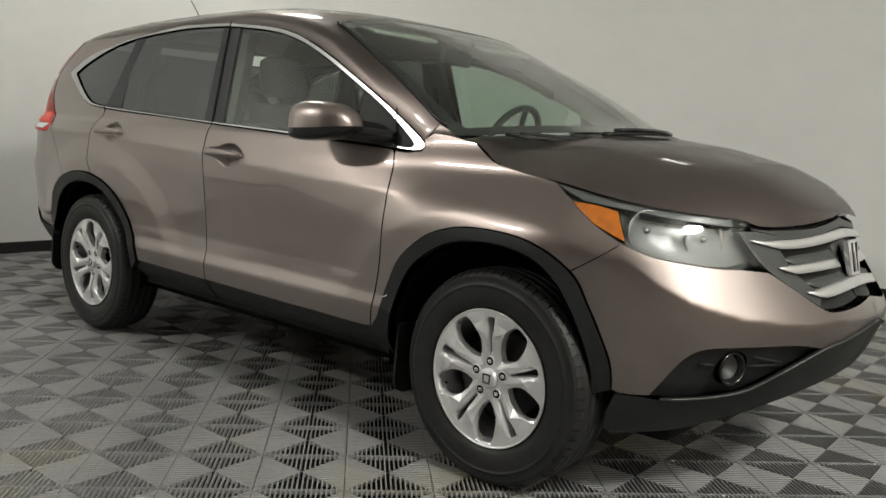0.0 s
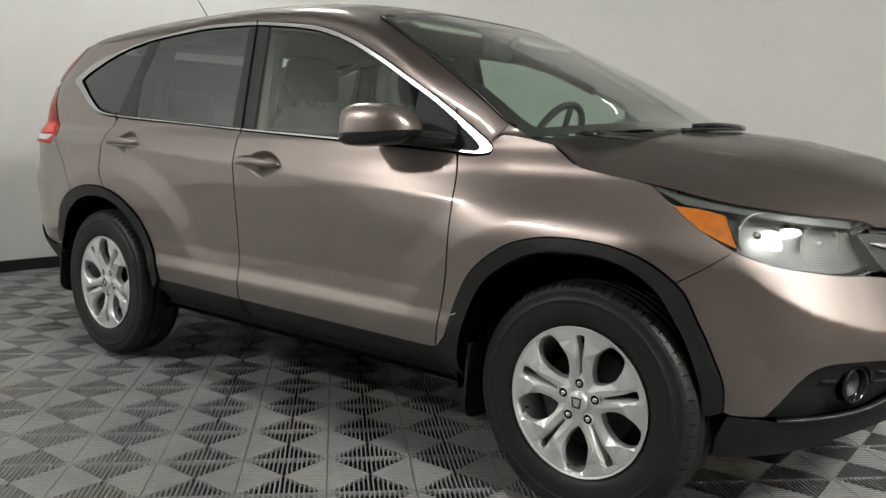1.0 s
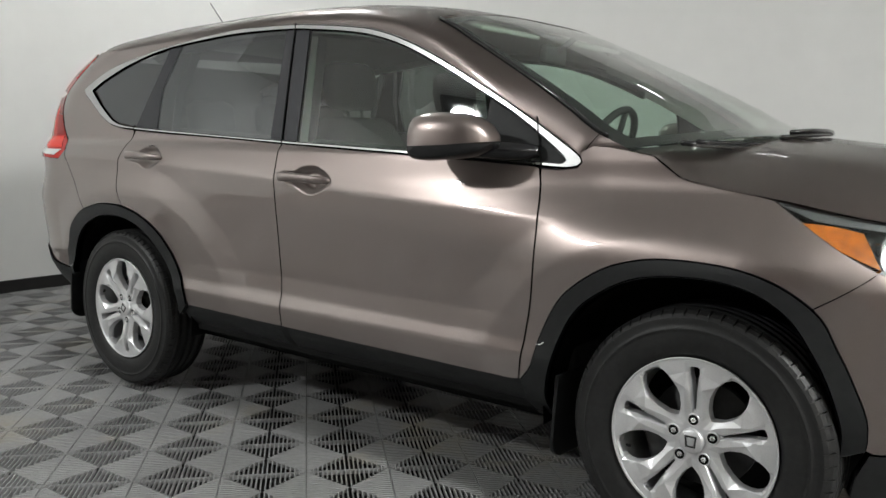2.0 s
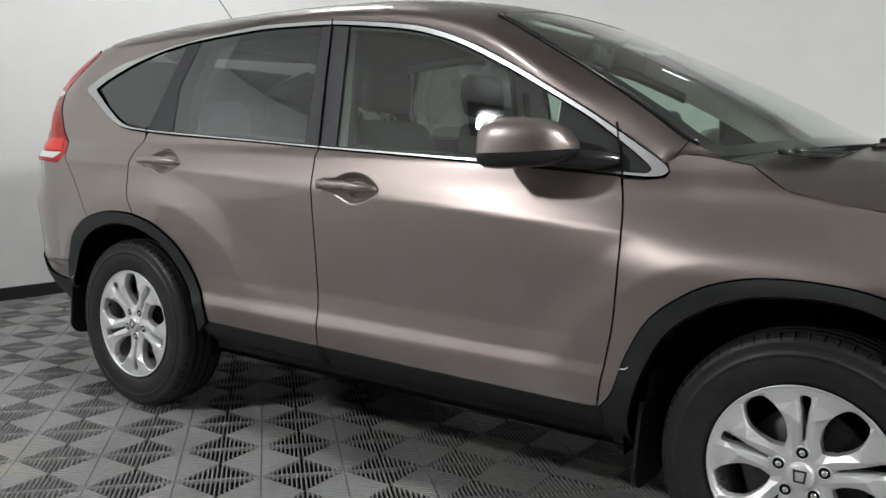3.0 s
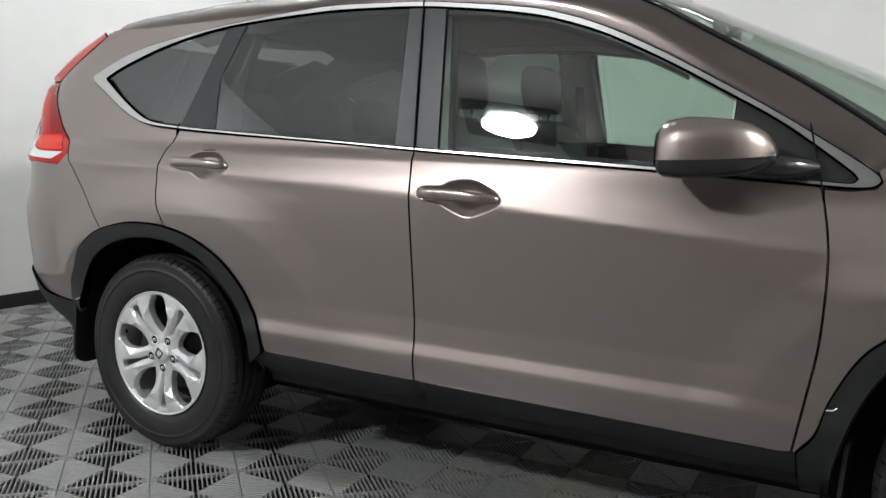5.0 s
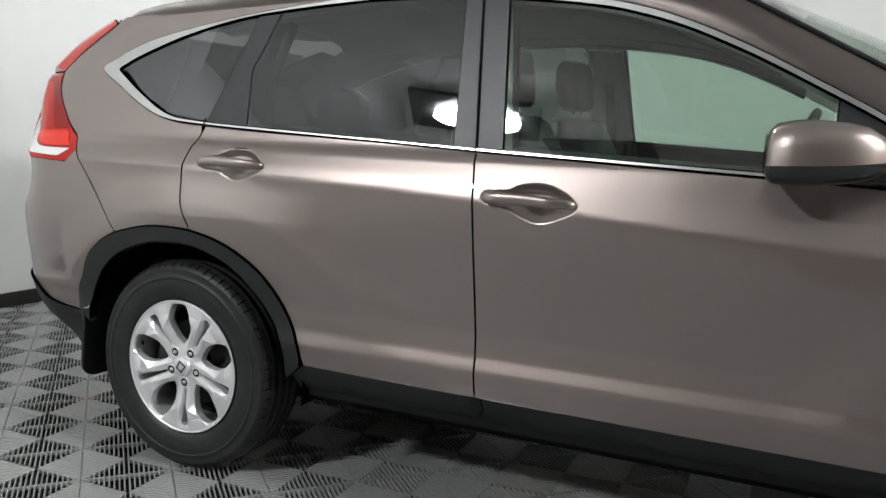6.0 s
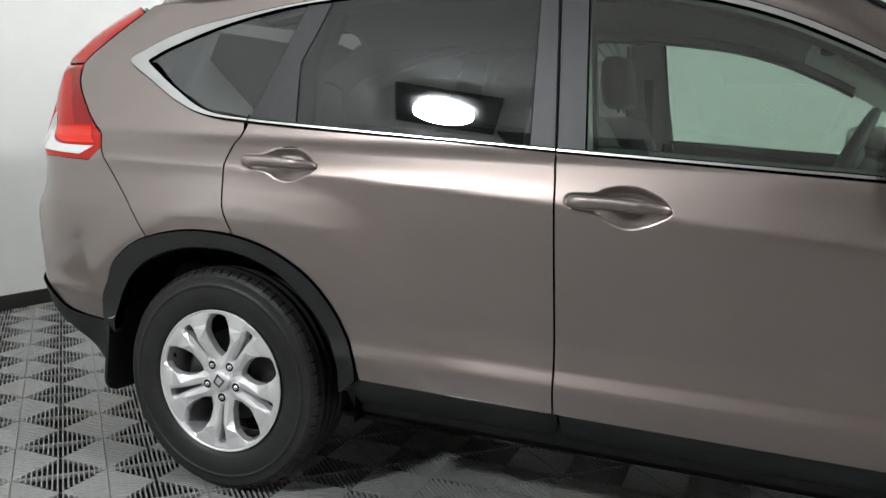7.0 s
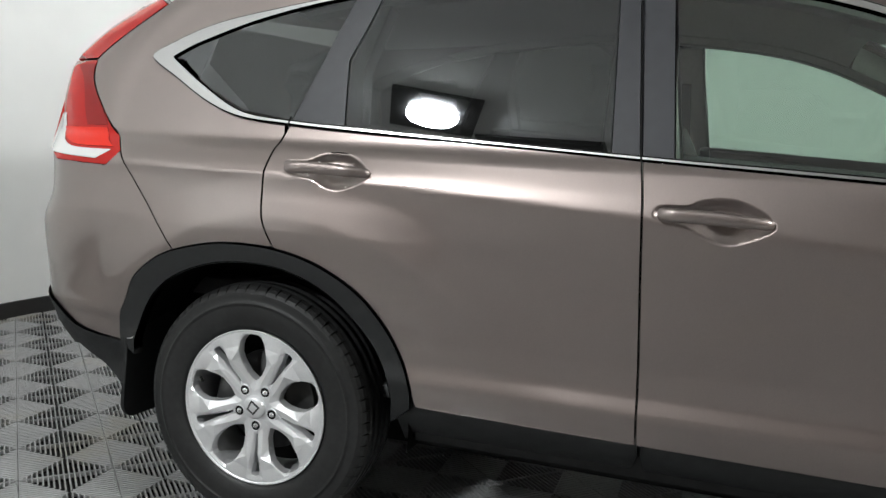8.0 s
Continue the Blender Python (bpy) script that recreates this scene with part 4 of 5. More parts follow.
for mirror in (False, True):
    g = -1 if mirror else 1
    lamp = part("headlamp", panel(lamp_out, recess(0.05), grid=0.03, lip=0.004, round_edge=0.001, mirror=mirror), LAMP_BEZEL, CAR, "large clear headlamp with an amber corner")
    part("lens", panel(lamp_out, recess(0.0), grid=0.03, lip=0.05, round_edge=0.001, mirror=mirror), CLEAR, lamp, "clear plastic lens")
    part("side_marker", panel(curve(AMBER_OUT, True, sharp=(0, 2, 4)), recess(0.014), grid=0.02, lip=0.02, mirror=mirror), AMBER, lamp, "amber side marker")
    part("upper_bezel", panel(curve([(1.487, 0.979), (1.720, 0.943), (1.909, 0.925), (2.101, 0.910)]) + curve([(2.102, 0.891), (1.910, 0.907), (1.749, 0.925), (1.603, 0.941)]), recess(0.012), grid=0.03, lip=0.03, mirror=mirror), LAMP_BEZEL, lamp, "grey inner bezel")
    for (s, z), rad, deep in (((1.851, 0.866), 0.061, 0.050), ((2.031, 0.848), 0.060, 0.045)):
        c = Vector(recess(0.055)(s, z))
        c.y *= g
        n = Vector((0.80, -0.60 * g, 0.03)).normalized()
        m = Matrix.Translation(c) @ n.to_track_quat("Z", "Y").to_matrix().to_4x4()
        bowlm = part("reflector", revolve([(0.006, -0.028), (rad * 0.55, -0.020), (rad * 0.9, 0.000), (rad, 0.014), (rad * 1.01, 0.010), (rad * 1.01, -0.02)], 36, "z"), LAMP_BOWL, lamp, "chrome reflector bowl", m=m)
        part("bulb", revolve([(0.0005, 0.012), (0.009, 0.010), (0.012, -0.004), (0.012, -0.026)], 16, "z"), CHROME, lamp, m=m)

# grille
grille = curve([(2.127, 0.879), (2.168, 0.891), (2.243, 0.884), (2.446, 0.888), (NE, 0.916)], sharp=(1, 2)) + curve(GRILLE_LOW)[::-1] + [(2.204, 0.784), (2.160, 0.833)]
gr = [part("grille", panel(grille, recess(0.045), mirror=mirror, lip=0.03), PLASTIC, CAR, "black grille with three satin bars") for mirror in (False, True)]
GR_BARS = (([(2.172, 0.853), (2.244, 0.843), (2.311, 0.842), (2.388, 0.845), (2.48, 0.853), (2.557, 0.860), (2.62, 0.864), (NE, 0.865)], 0.0125), ([(2.256, 0.775), (2.312, 0.769), (2.387, 0.772), (2.478, 0.777), (2.545, 0.779)], 0.0115), ([(2.337, 0.704), (2.377, 0.698), (2.444, 0.703), (2.538, 0.713), (2.61, 0.718), (NE, 0.719)], 0.0125))


def blade(path, surface, h, lean, mirror):
    """A flat-faced bar along the skin: pointed at its outer end, its face leaning back at the top."""
    rows = []
    n = len(path)
    for k, (s, z) in enumerate(path):
        f = h * min(1.0, 0.12 + 4.5 * k / (n - 1))
        row = []
        for q, d in ((-1.0, 0.030), (-1.0, 0.002), (-0.85, 0.0), (0.85, lean), (1.0, lean + 0.002), (1.0, 0.035)):
            x, y, zz = surface(s, z + f * q)
            row.append((x - d, (y + d * 0.2) * (-1 if mirror else 1), zz))
        rows.append(row)
    bm = loft(rows, True)
    bm.verts.ensure_lookup_table()
    bm.faces.new(bm.verts[:6])
    bm.faces.new(bm.verts[-6:])
    bmesh.ops.recalc_face_normals(bm, faces=bm.faces[:])
    return bm


for mirror in (False, True):
    for path, h in GR_BARS:
        part("grille_bar", blade(curve(path, step=0.025), recess(0.004), h, 0.008, mirror), SATIN, gr[mirror], "satin silver bar")
    # the grey cheek beside the bars and the shelves between them
    cheek = curve([(2.127, 0.877), (2.196, 0.877), (2.279, 0.865)]) + [(2.265, 0.837), (2.306, 0.766), (2.340, 0.733), (2.388, 0.694), (2.363, 0.662)] + curve([(2.364, 0.662), (2.276, 0.721), (2.205, 0.776), (2.160, 0.831)])[1:]
    part("grille_cheek", panel(cheek, recess(0.014), mirror=mirror, grid=0.02, lip=0.03, round_edge=0.004), GRILLE_GREY, gr[mirror], "dark grey side of the grille")
    part("grille_brow", panel(curve([(2.171, 0.889), (2.243, 0.882), (2.446, 0.886), (NE, 0.913)]) + curve([(NE, 0.886), (2.534, 0.875), (2.422, 0.862), (2.278, 0.855), (2.195, 0.864)]), recess(0.020), mirror=mirror, grid=0.02, lip=0.02, round_edge=0.003), GRILLE_GREY, gr[mirror], "dark grey upper edge of the grille")
    for path in ([(2.302, 0.791), (2.373, 0.790), (2.558, 0.802)], [(2.362, 0.723), (2.415, 0.721), (2.585, 0.735)]):
        part("grille_slat", blade(curve(path, step=0.03), recess(0.020), 0.016, 0.022, mirror), GRILLE_GREY, gr[mirror])
part("badge_plate", revolve([(0.0005, 0.0), (0.060, -0.003), (0.075, -0.012), (0.080, -0.03)], 32, "z"), GRILLE_GREY, gr[0], m=pose(2.080, 0, 0.787, 0, 90, 0))


def ring_frame(half_top, half_low, h, w, d, axis):
    """A flat trapezoid ring with thickness, standing along x or y."""
    out = [(-half_top, h), (half_top, h), (half_low, -h), (-half_low, -h)]
    inn = [(-half_top + w, h - w), (half_top - w, h - w), (half_low - w, -h + w), (-half_low + w, -h + w)]
    bm = bmesh.new()

    def put(p, k):
        return bm.verts.new((k, p[0], p[1]) if axis == "x" else (p[0], -k, p[1]))
    o0, o1, i0, i1 = [put(p, 0) for p in out], [put((p[0] * 0.97, p[1] * 0.97), d) for p in out], [put(p, 0) for p in inn], [put(p, d) for p in inn]
    for k in range(4):
        q = (k + 1) % 4
        for a, b in ((o0, o1), (o1, i1), (i1, i0)):
            bm.faces.new((a[k], a[q], b[q], b[k]))
    bmesh.ops.recalc_face_normals(bm, faces=bm.faces[:])
    return bm


badge = part("badge", ring_frame(0.055, 0.046, 0.058, 0.011, 0.016, "x"), BRIGHT, CAR, "plain chrome badge frame", m=pose(2.108, 0, 0.787, 0, -12, 0))
for y in (-0.022, 0.022):
    part("badge_bar", box(0.0, 0.014, y - 0.009, y + 0.009, -0.05, 0.05, 0.003), BRIGHT, badge)

# rear end
RE = -2.95
RLINE = [(-1.75, 0.482), (-1.841, 0.493), (-1.927, 0.511), (-2.013, 0.540), (-2.089, 0.562), (-2.23, 0.58), (-2.535, 0.60), (RE, 0.62)]
rb = shift(curve(BUMP_GAP), -0.004, -0.002)[::-1] + [(-1.772, 1.05), (-1.807, 1.004)] + [(s, 1.040) for s in np.arange(-1.9, RE, -0.05)] + [(RE, 1.04), (RE, 0.625)] + curve(RLINE)[::-1][1:-1] + [(-1.752, 0.50)] + [p for p in curve(R_ARCH) if p[0] < -1.572][::-1]
both("rear_bumper", rb, PAINT, CAR, "metallic taupe rear bumper")
rc = shift(curve(RLINE), 0.0, -0.004) + [(RE, 0.40)] + curve([(-2.495, 0.391), (-2.23, 0.406), (-1.975, 0.438), (-1.781, 0.343), (-1.74, 0.336)], sharp=(2, 3, 4))


def step_skin(s, z):
    """The black lower edge stands out from the paint above it."""
    x, y, zz = skin(s, z)
    k = step01(-s, 1.75, 1.95)
    return (x - 0.005 * k, y - 0.006 * k, zz)


both("rear_lower_bumper", rc, PLASTIC, CAR, "matt black lower rear bumper", surface=step_skin, offset=0.002, round_edge=0.005)


def lamp_skin(s, z):
    """The tail lamp swells out of the body behind its inner edge."""
    x, y, zz = skin(s, z)
    inner_s = float(np.interp(z, [1.05, 1.17, 1.27, 1.315, 1.37, 1.435, 1.504], [-1.77, -1.85, -1.955, -1.955, -1.87, -1.757, -1.652]))
    k = step01(inner_s - s, 0.01, 0.16)
    k *= float(np.interp(z, [1.05, 1.20, 1.30, 1.40, 1.50], [0.010, 0.022, 0.030, 0.014, -0.008]))
    return (x - k, y - 0.3 * k, zz)


tl = curve([(-1.951, 1.312), (-1.941, 1.265), (-1.863, 1.179), (-1.813, 1.109), (-1.767, 1.049)]) + [(-1.803, 1.009), (-1.861, 1.011), (-2.001, 1.014), (-2.14, 1.04), (-2.16, 1.188), (-2.134, 1.254), (-2.193, 1.313)]
white = curve([(-1.80, 1.050), (-1.860, 1.050), (-1.917, 1.053), (-1.983, 1.070), (-2.03, 1.105), (-2.06, 1.150)]) + [(-2.13, 1.150), (-2.12, 1.036)] + curve([(-2.05, 1.032), (-1.98, 1.030), (-1.865, 1.026), (-1.820, 1.024)])
block = curve([(-2.05, 1.109), (-1.94, 1.110), (-1.827, 1.112), (-1.798, 1.058), (-1.86, 1.057), (-1.921, 1.061), (-1.985, 1.079)], True, sharp=(0, 2, 3))
side = curve([(-1.955, 1.300), (-1.936, 1.258), (-1.858, 1.172), (-1.826, 1.120)]) + curve([(-1.899, 1.118), (-1.969, 1.228), (-2.06, 1.300)])
strip_red = curve([(-1.690, 1.478), (-1.757, 1.436), (-1.87, 1.369), (-1.952, 1.319)]) + curve([(-2.195, 1.321), (-2.168, 1.395), (-1.91, 1.470), (-1.795, 1.502)])
for mirror in (False, True):
    lamp = part("tail_lamp", panel(tl, lamp_skin, offset=0.002, grid=0.02, lip=0.03, mirror=mirror), RED, CAR, "tall red tail lamp with a white lower edge")
    part("white_lens", panel(white, lamp_skin, offset=0.0035, grid=0.012, lip=0.002, round_edge=0.0005, mirror=mirror), WHITE_LENS, lamp, "clear white lens")
    part("upper_lens", panel(strip_red, lamp_skin, offset=0.002, grid=0.015, lip=0.008, mirror=mirror), RED, lamp, "red lens along the rear pillar")
    part("bright_block", panel(block, lamp_skin, offset=0.0040, grid=0.012, lip=0.002, round_edge=0.0005, mirror=mirror), RED_BRIGHT, lamp, "bright red reflector block")
    part("lamp_backing", panel(tl, lambda s, z: (lamp_skin(s, z)[0] + 0.03, lamp_skin(s, z)[1] + 0.03, z), grid=0.04, lip=0.004, mirror=mirror), LINER, lamp)
    part("lamp_backing", panel(strip_red, lambda s, z: (lamp_skin(s, z)[0] + 0.012, lamp_skin(s, z)[1] + 0.012, z), grid=0.03, lip=0.004, mirror=mirror), GLOSS_BLACK, lamp)
    part("side_lens", panel(side, lamp_skin, offset=0.0033, grid=0.012, lip=0.002, round_edge=0.0005, mirror=mirror), RED_DEEP, lamp, "deep red side lens")
both("tailgate", [(-2.14, 1.036), (-2.16, 1.188), (-2.134, 1.254), (-2.191, 1.317), (-2.163, 1.4), (-1.93, 1.485), (RE, 1.50), (RE, 1.046)], PAINT, CAR, "metallic taupe tailgate")


def flap(x, y0, y1, z0, z1, lean, mirror):
    """A rubber sheet with rounded lower corners, hung behind a wheel."""
    r = 0.06
    line = [(y0, z1), (y0, z0 + r)] + [(y0 + r - r * math.cos(a), z0 + r - r * math.sin(a)) for a in np.linspace(0.2, math.pi / 2, 6)] + [(y1 - r + r * math.sin(a), z0 + r - r * math.cos(a)) for a in np.linspace(0, math.pi / 2, 6)] + [(y1, z1)]
    g = -1 if mirror else 1
    bm = bmesh.new()
    rings = [[bm.verts.new((x + d + lean * (z1 - z) + 0.02 * ((y - y0) / (y1 - y0)) ** 2, g * y, z)) for y, z in line] for d in (0.0, -0.010)]
    for k in range(len(line)):
        q = (k + 1) % len(line)
        bm.faces.new((rings[0][k], rings[0][q], rings[1][q], rings[1][k]))
    bm.faces.new(rings[0])
    bm.faces.new(rings[1][::-1])
    bmesh.ops.recalc_face_normals(bm, faces=bm.faces[:])
    return bm


for mirror in (False, True):
    part("mud_flap", flap(-1.735, -0.855, -0.66, 0.240, 0.56, -0.10, mirror), PLASTIC, CAR, "black rear mud flap")
    part("mud_flap", flap(0.905, -0.840, -0.66, 0.190, 0.45, -0.06, mirror), PLASTIC, CAR, "black front mud flap")
    # small bright clips that hold the arch trims
    for x, z in ((0.862, 0.545), (-1.722, 0.505)):
        p = Vector(skin(x, z))
        part("trim_clip", tube([(p.x - 0.012, (p.y - 0.012) * (-1 if mirror else 1), z - 0.002), (p.x + 0.004, (p.y - 0.013) * (-1 if mirror else 1), z), (p.x + 0.012, (p.y - 0.010) * (-1 if mirror else 1), z + 0.007)], 0.0016, 6), WHITE_LENS, CAR, "small pale trim clip")

# aerial and wipers
part("aerial", tube([(-1.53, -0.03, 1.60), (-1.555, -0.03, 1.645), (-1.715, -0.03, 1.815)], [0.012, 0.004, 0.0025], 8), GLOSS_BLACK, CAR, "short black roof aerial")
for pts, rod in (([(1.165, -0.640, 1.125), (1.215, -0.55, 1.118), (1.285, -0.43, 1.112), (1.33, -0.30, 1.118)], [(1.19, -0.60, 1.128), (1.27, -0.44, 1.122), (1.31, -0.36, 1.122)]),
                 ([(1.335, -0.30, 1.142), (1.375, -0.18, 1.150), (1.385, -0.04, 1.155), (1.375, 0.14, 1.156)], [(1.345, -0.24, 1.158), (1.385, -0.16, 1.164), (1.395, 0.0, 1.164), (1.385, 0.10, 1.160)])):
    wiper = part("wiper", tube(curve(pts, step=0.04), 0.008, 8), GLOSS_BLACK, CAR, "black windscreen wiper")
    part("wiper_arm", tube(curve(rod, step=0.04), 0.0075, 8), GLOSS_BLACK, wiper)


# door mirrors
def mirror_head(lower, mirror):
    g = -1 if mirror else 1
    rows = []
    for x, zt, zb, zs, y0, y1 in ((0.450, 1.160, 1.085, 1.106, -0.980, -0.865), (0.455, 1.184, 1.071, 1.106, -0.995, -0.850), (0.468, 1.198, 1.064, 1.106, -1.005, -0.840), (0.51, 1.207, 1.062, 1.108, -1.010, -0.836),
                                  (0.56, 1.207, 1.066, 1.110, -1.005, -0.840), (0.61, 1.203, 1.072, 1.113, -0.995, -0.845), (0.65, 1.194, 1.080, 1.117, -0.980, -0.848), (0.682, 1.174, 1.092, 1.120, -0.955, -0.852), (0.700, 1.148, 1.104, 1.122, -0.930, -0.858), (0.706, 1.130, 1.116, 1.123, -0.910, -0.868)):
        yc, hy = (y0 + y1) / 2, (y1 - y0) / 2
        row = []
        for a in np.linspace(0, math.pi, 15):
            c, q = math.cos(a), math.sin(a)
            hz = (zs - zb) if lower else (zt - zs)
            row.append((x, g * (yc + hy * math.copysign(abs(c) ** 0.6, c)), zs + (-1 if lower else 1) * hz * q ** 0.6))
        rows.append(row)
    bm = loft(rows)
    bm.verts.ensure_lookup_table()
    bm.faces.new(bm.verts[:15])
    bm.faces.new(bm.verts[-15:])
    bmesh.ops.recalc_face_normals(bm, faces=bm.faces[:])
    return smooth(bm)


for mirror in (False, True):
    g = -1 if mirror else 1
    head = part("door_mirror", mirror_head(True, mirror), GLOSS_BLACK, CAR, "door mirror with taupe cap and black base")
    part("mirror_cap", mirror_head(False, mirror), PAINT, head, "metallic taupe mirror cap")
    bm = loft([[(x, g * (y + 0.028 * math.cos(a)), z + h * math.sin(a)) for a in np.linspace(0, 2 * math.pi, 14, endpoint=False)] for x, y, z, h in ((0.60, -0.875, 1.100, 0.026), (0.66, -0.862, 1.098, 0.026), (0.72, -0.838, 1.096, 0.027), (0.765, -0.805, 1.094, 0.024), (0.79, -0.775, 1.094, 0.016))], True)
    part("arm", bm, GLOSS_BLACK, head)
    bm = bmesh.new()
    bmesh.ops.create_circle(bm, cap_ends=True, segments=28, radius=1)
    for v in bm.verts:
        c, q = v.co.x, v.co.y
        v.co = Vector((0.4475, g * (-0.922 + 0.062 * math.copysign(abs(c) ** 0.6, c)), 1.128 + 0.046 * math.copysign(abs(q) ** 0.6, q)))
    part("mirror_glass", bm, BRIGHT, head, "mirror glass")

# wheels
def spoke_face():
    """Five forked spokes with flat facets: a ridge on each blade, folded down to the slot, the window and the rim."""
    pts, deep, edges = [], [], []

    def put(r, a, d):
        pts.append((r * math.cos(radians(a)), r * math.sin(radians(a))))
        deep.append(d)
        return len(pts) - 1

    def chain(ids, closed=False):
        edges.extend(zip(ids, ids[1:] + ids[:1] if closed else ids[1:]))
        return ids

    outer = chain([put(0.2245, 3 * k, -0.1005) for k in range(120)], True)
    rim = chain([put(0.2205, 3 * k, -0.1010) for k in range(120)], True)
    hub = chain([put(0.046, 6 * k, -0.0890) for k in range(60)], True)
    holes = []
    for k in range(5):
        c = 90 + 72 * k
        win = [(0.076, 36, -0.082), (0.084, 29.5, -0.083), (0.100, 22.5, -0.086), (0.130, 19.0, -0.090), (0.150, 19.2, -0.095), (0.165, 20.2, -0.1000), (0.185, 22.6, -0.1005), (0.200, 25.2, -0.1000), (0.212, 28.5, -0.0960), (0.2155, 31.5, -0.0940), (0.2165, 36, -0.0940)]
        win += [(r, 72 - a, d) for r, a, d in win[-2:0:-1]]
        holes.append(chain([put(r, c + a, d) for r, a, d in win], True))
        slot = [(0.084, 0, -0.082), (0.086, 1.8, -0.0825), (0.130, 2.2, -0.086), (0.165, 2.9, -0.090), (0.190, 3.9, -0.095), (0.203, 3.6, -0.098), (0.206, 2.0, -0.099), (0.2065, 0, -0.099)]
        slot += [(r, -a, d) for r, a, d in slot[-2:0:-1]]
        holes.append(chain([put(r, c + a, d) for r, a, d in slot], True))
        for g in (1, -1):
            # the flat outer plate ends in a slanting fold; inside it the blade sinks towards the hub
            fold = chain([put(0.136, c + g * 4.6, -0.1010), put(0.150, c + g * 9.5, -0.1060), put(0.168, c + g * 18.8, -0.1045)])
            shelf = chain([put(0.066, c + g * 6.5, -0.0855), put(0.090, c + g * 5.4, -0.0900), put(0.115, c + g * 5.0, -0.0960)])
            edges.append((shelf[-1], fold[0]))
            back = chain([put(0.060, c + g * 21, -0.0890), put(0.080, c + g * 18, -0.0910), put(0.105, c + g * 14.0, -0.0945)])
            edges.append((back[-1], fold[1]))
            plate = chain([put(0.170, c + g * 6.4, -0.1030), put(0.190, c + g * 7.4, -0.1020), put(0.213, c + g * 8.0, -0.1012)])
            edges.append((fold[0], plate[0]))
    v2, _, f2, ov, _, _ = delaunay_2d_cdt([Vector(p) for p in pts], edges, [], 0, 1e-7)
    src = [o[0] if o else None for o in ov]
    uv = np.array([tuple(v) for v in v2])
    cent = np.array([uv[list(f)].mean(0) for f in f2])
    keep = inside([pts[i] for i in outer], cent)
    for h in holes + [hub]:
        keep &= ~inside([pts[i] for i in h], cent)
    bm = bmesh.new()
    top = []
    for i, p in enumerate(uv):
        d = deep[src[i]] if src[i] is not None else -0.100
        top.append(bm.verts.new((p[0], d, p[1])))
    for f, k in zip(f2, keep):
        if k:
            bm.faces.new([top[i] for i in f])
    place = {o: i for i, o in enumerate(src) if o is not None}
    for loop in holes:
        ids = [place[i] for i in loop if i in place]
        mid_x, mid_z = np.mean([uv[i][0] for i in ids]), np.mean([uv[i][1] for i in ids])
        low = [bm.verts.new((mid_x + (uv[i][0] - mid_x) * 0.97, top[i].co.y + 0.026, mid_z + (uv[i][1] - mid_z) * 0.97)) for i in ids]
        for k in range(len(ids)):
            q = (k + 1) % len(ids)
            bm.faces.new((top[ids[k]], top[ids[q]], low[q], low[k]))
    ids = [place[i] for i in hub if i in place]
    mid = bm.verts.new((0, -0.0885, 0))
    for k in range(len(ids)):
        bm.faces.new((top[ids[k]], top[ids[(k + 1) % len(ids)]], mid))
    bmesh.ops.recalc_face_normals(bm, faces=bm.faces[:])
    loose = [v for v in bm.verts if not v.link_faces]
    bmesh.ops.delete(bm, geom=loose, context="VERTS")
    smooth(bm)
    for e in bm.edges:
        e.smooth = len(e.link_faces) == 2 and e.calc_face_angle(0) < 0.17
    sharp_edges = [e for e in bm.edges if len(e.link_faces) == 2 and e.calc_face_angle(0) > 0.9]
    bmesh.ops.bevel(bm, geom=sharp_edges, offset=0.0012, segments=1, affect="EDGES")
    return bm


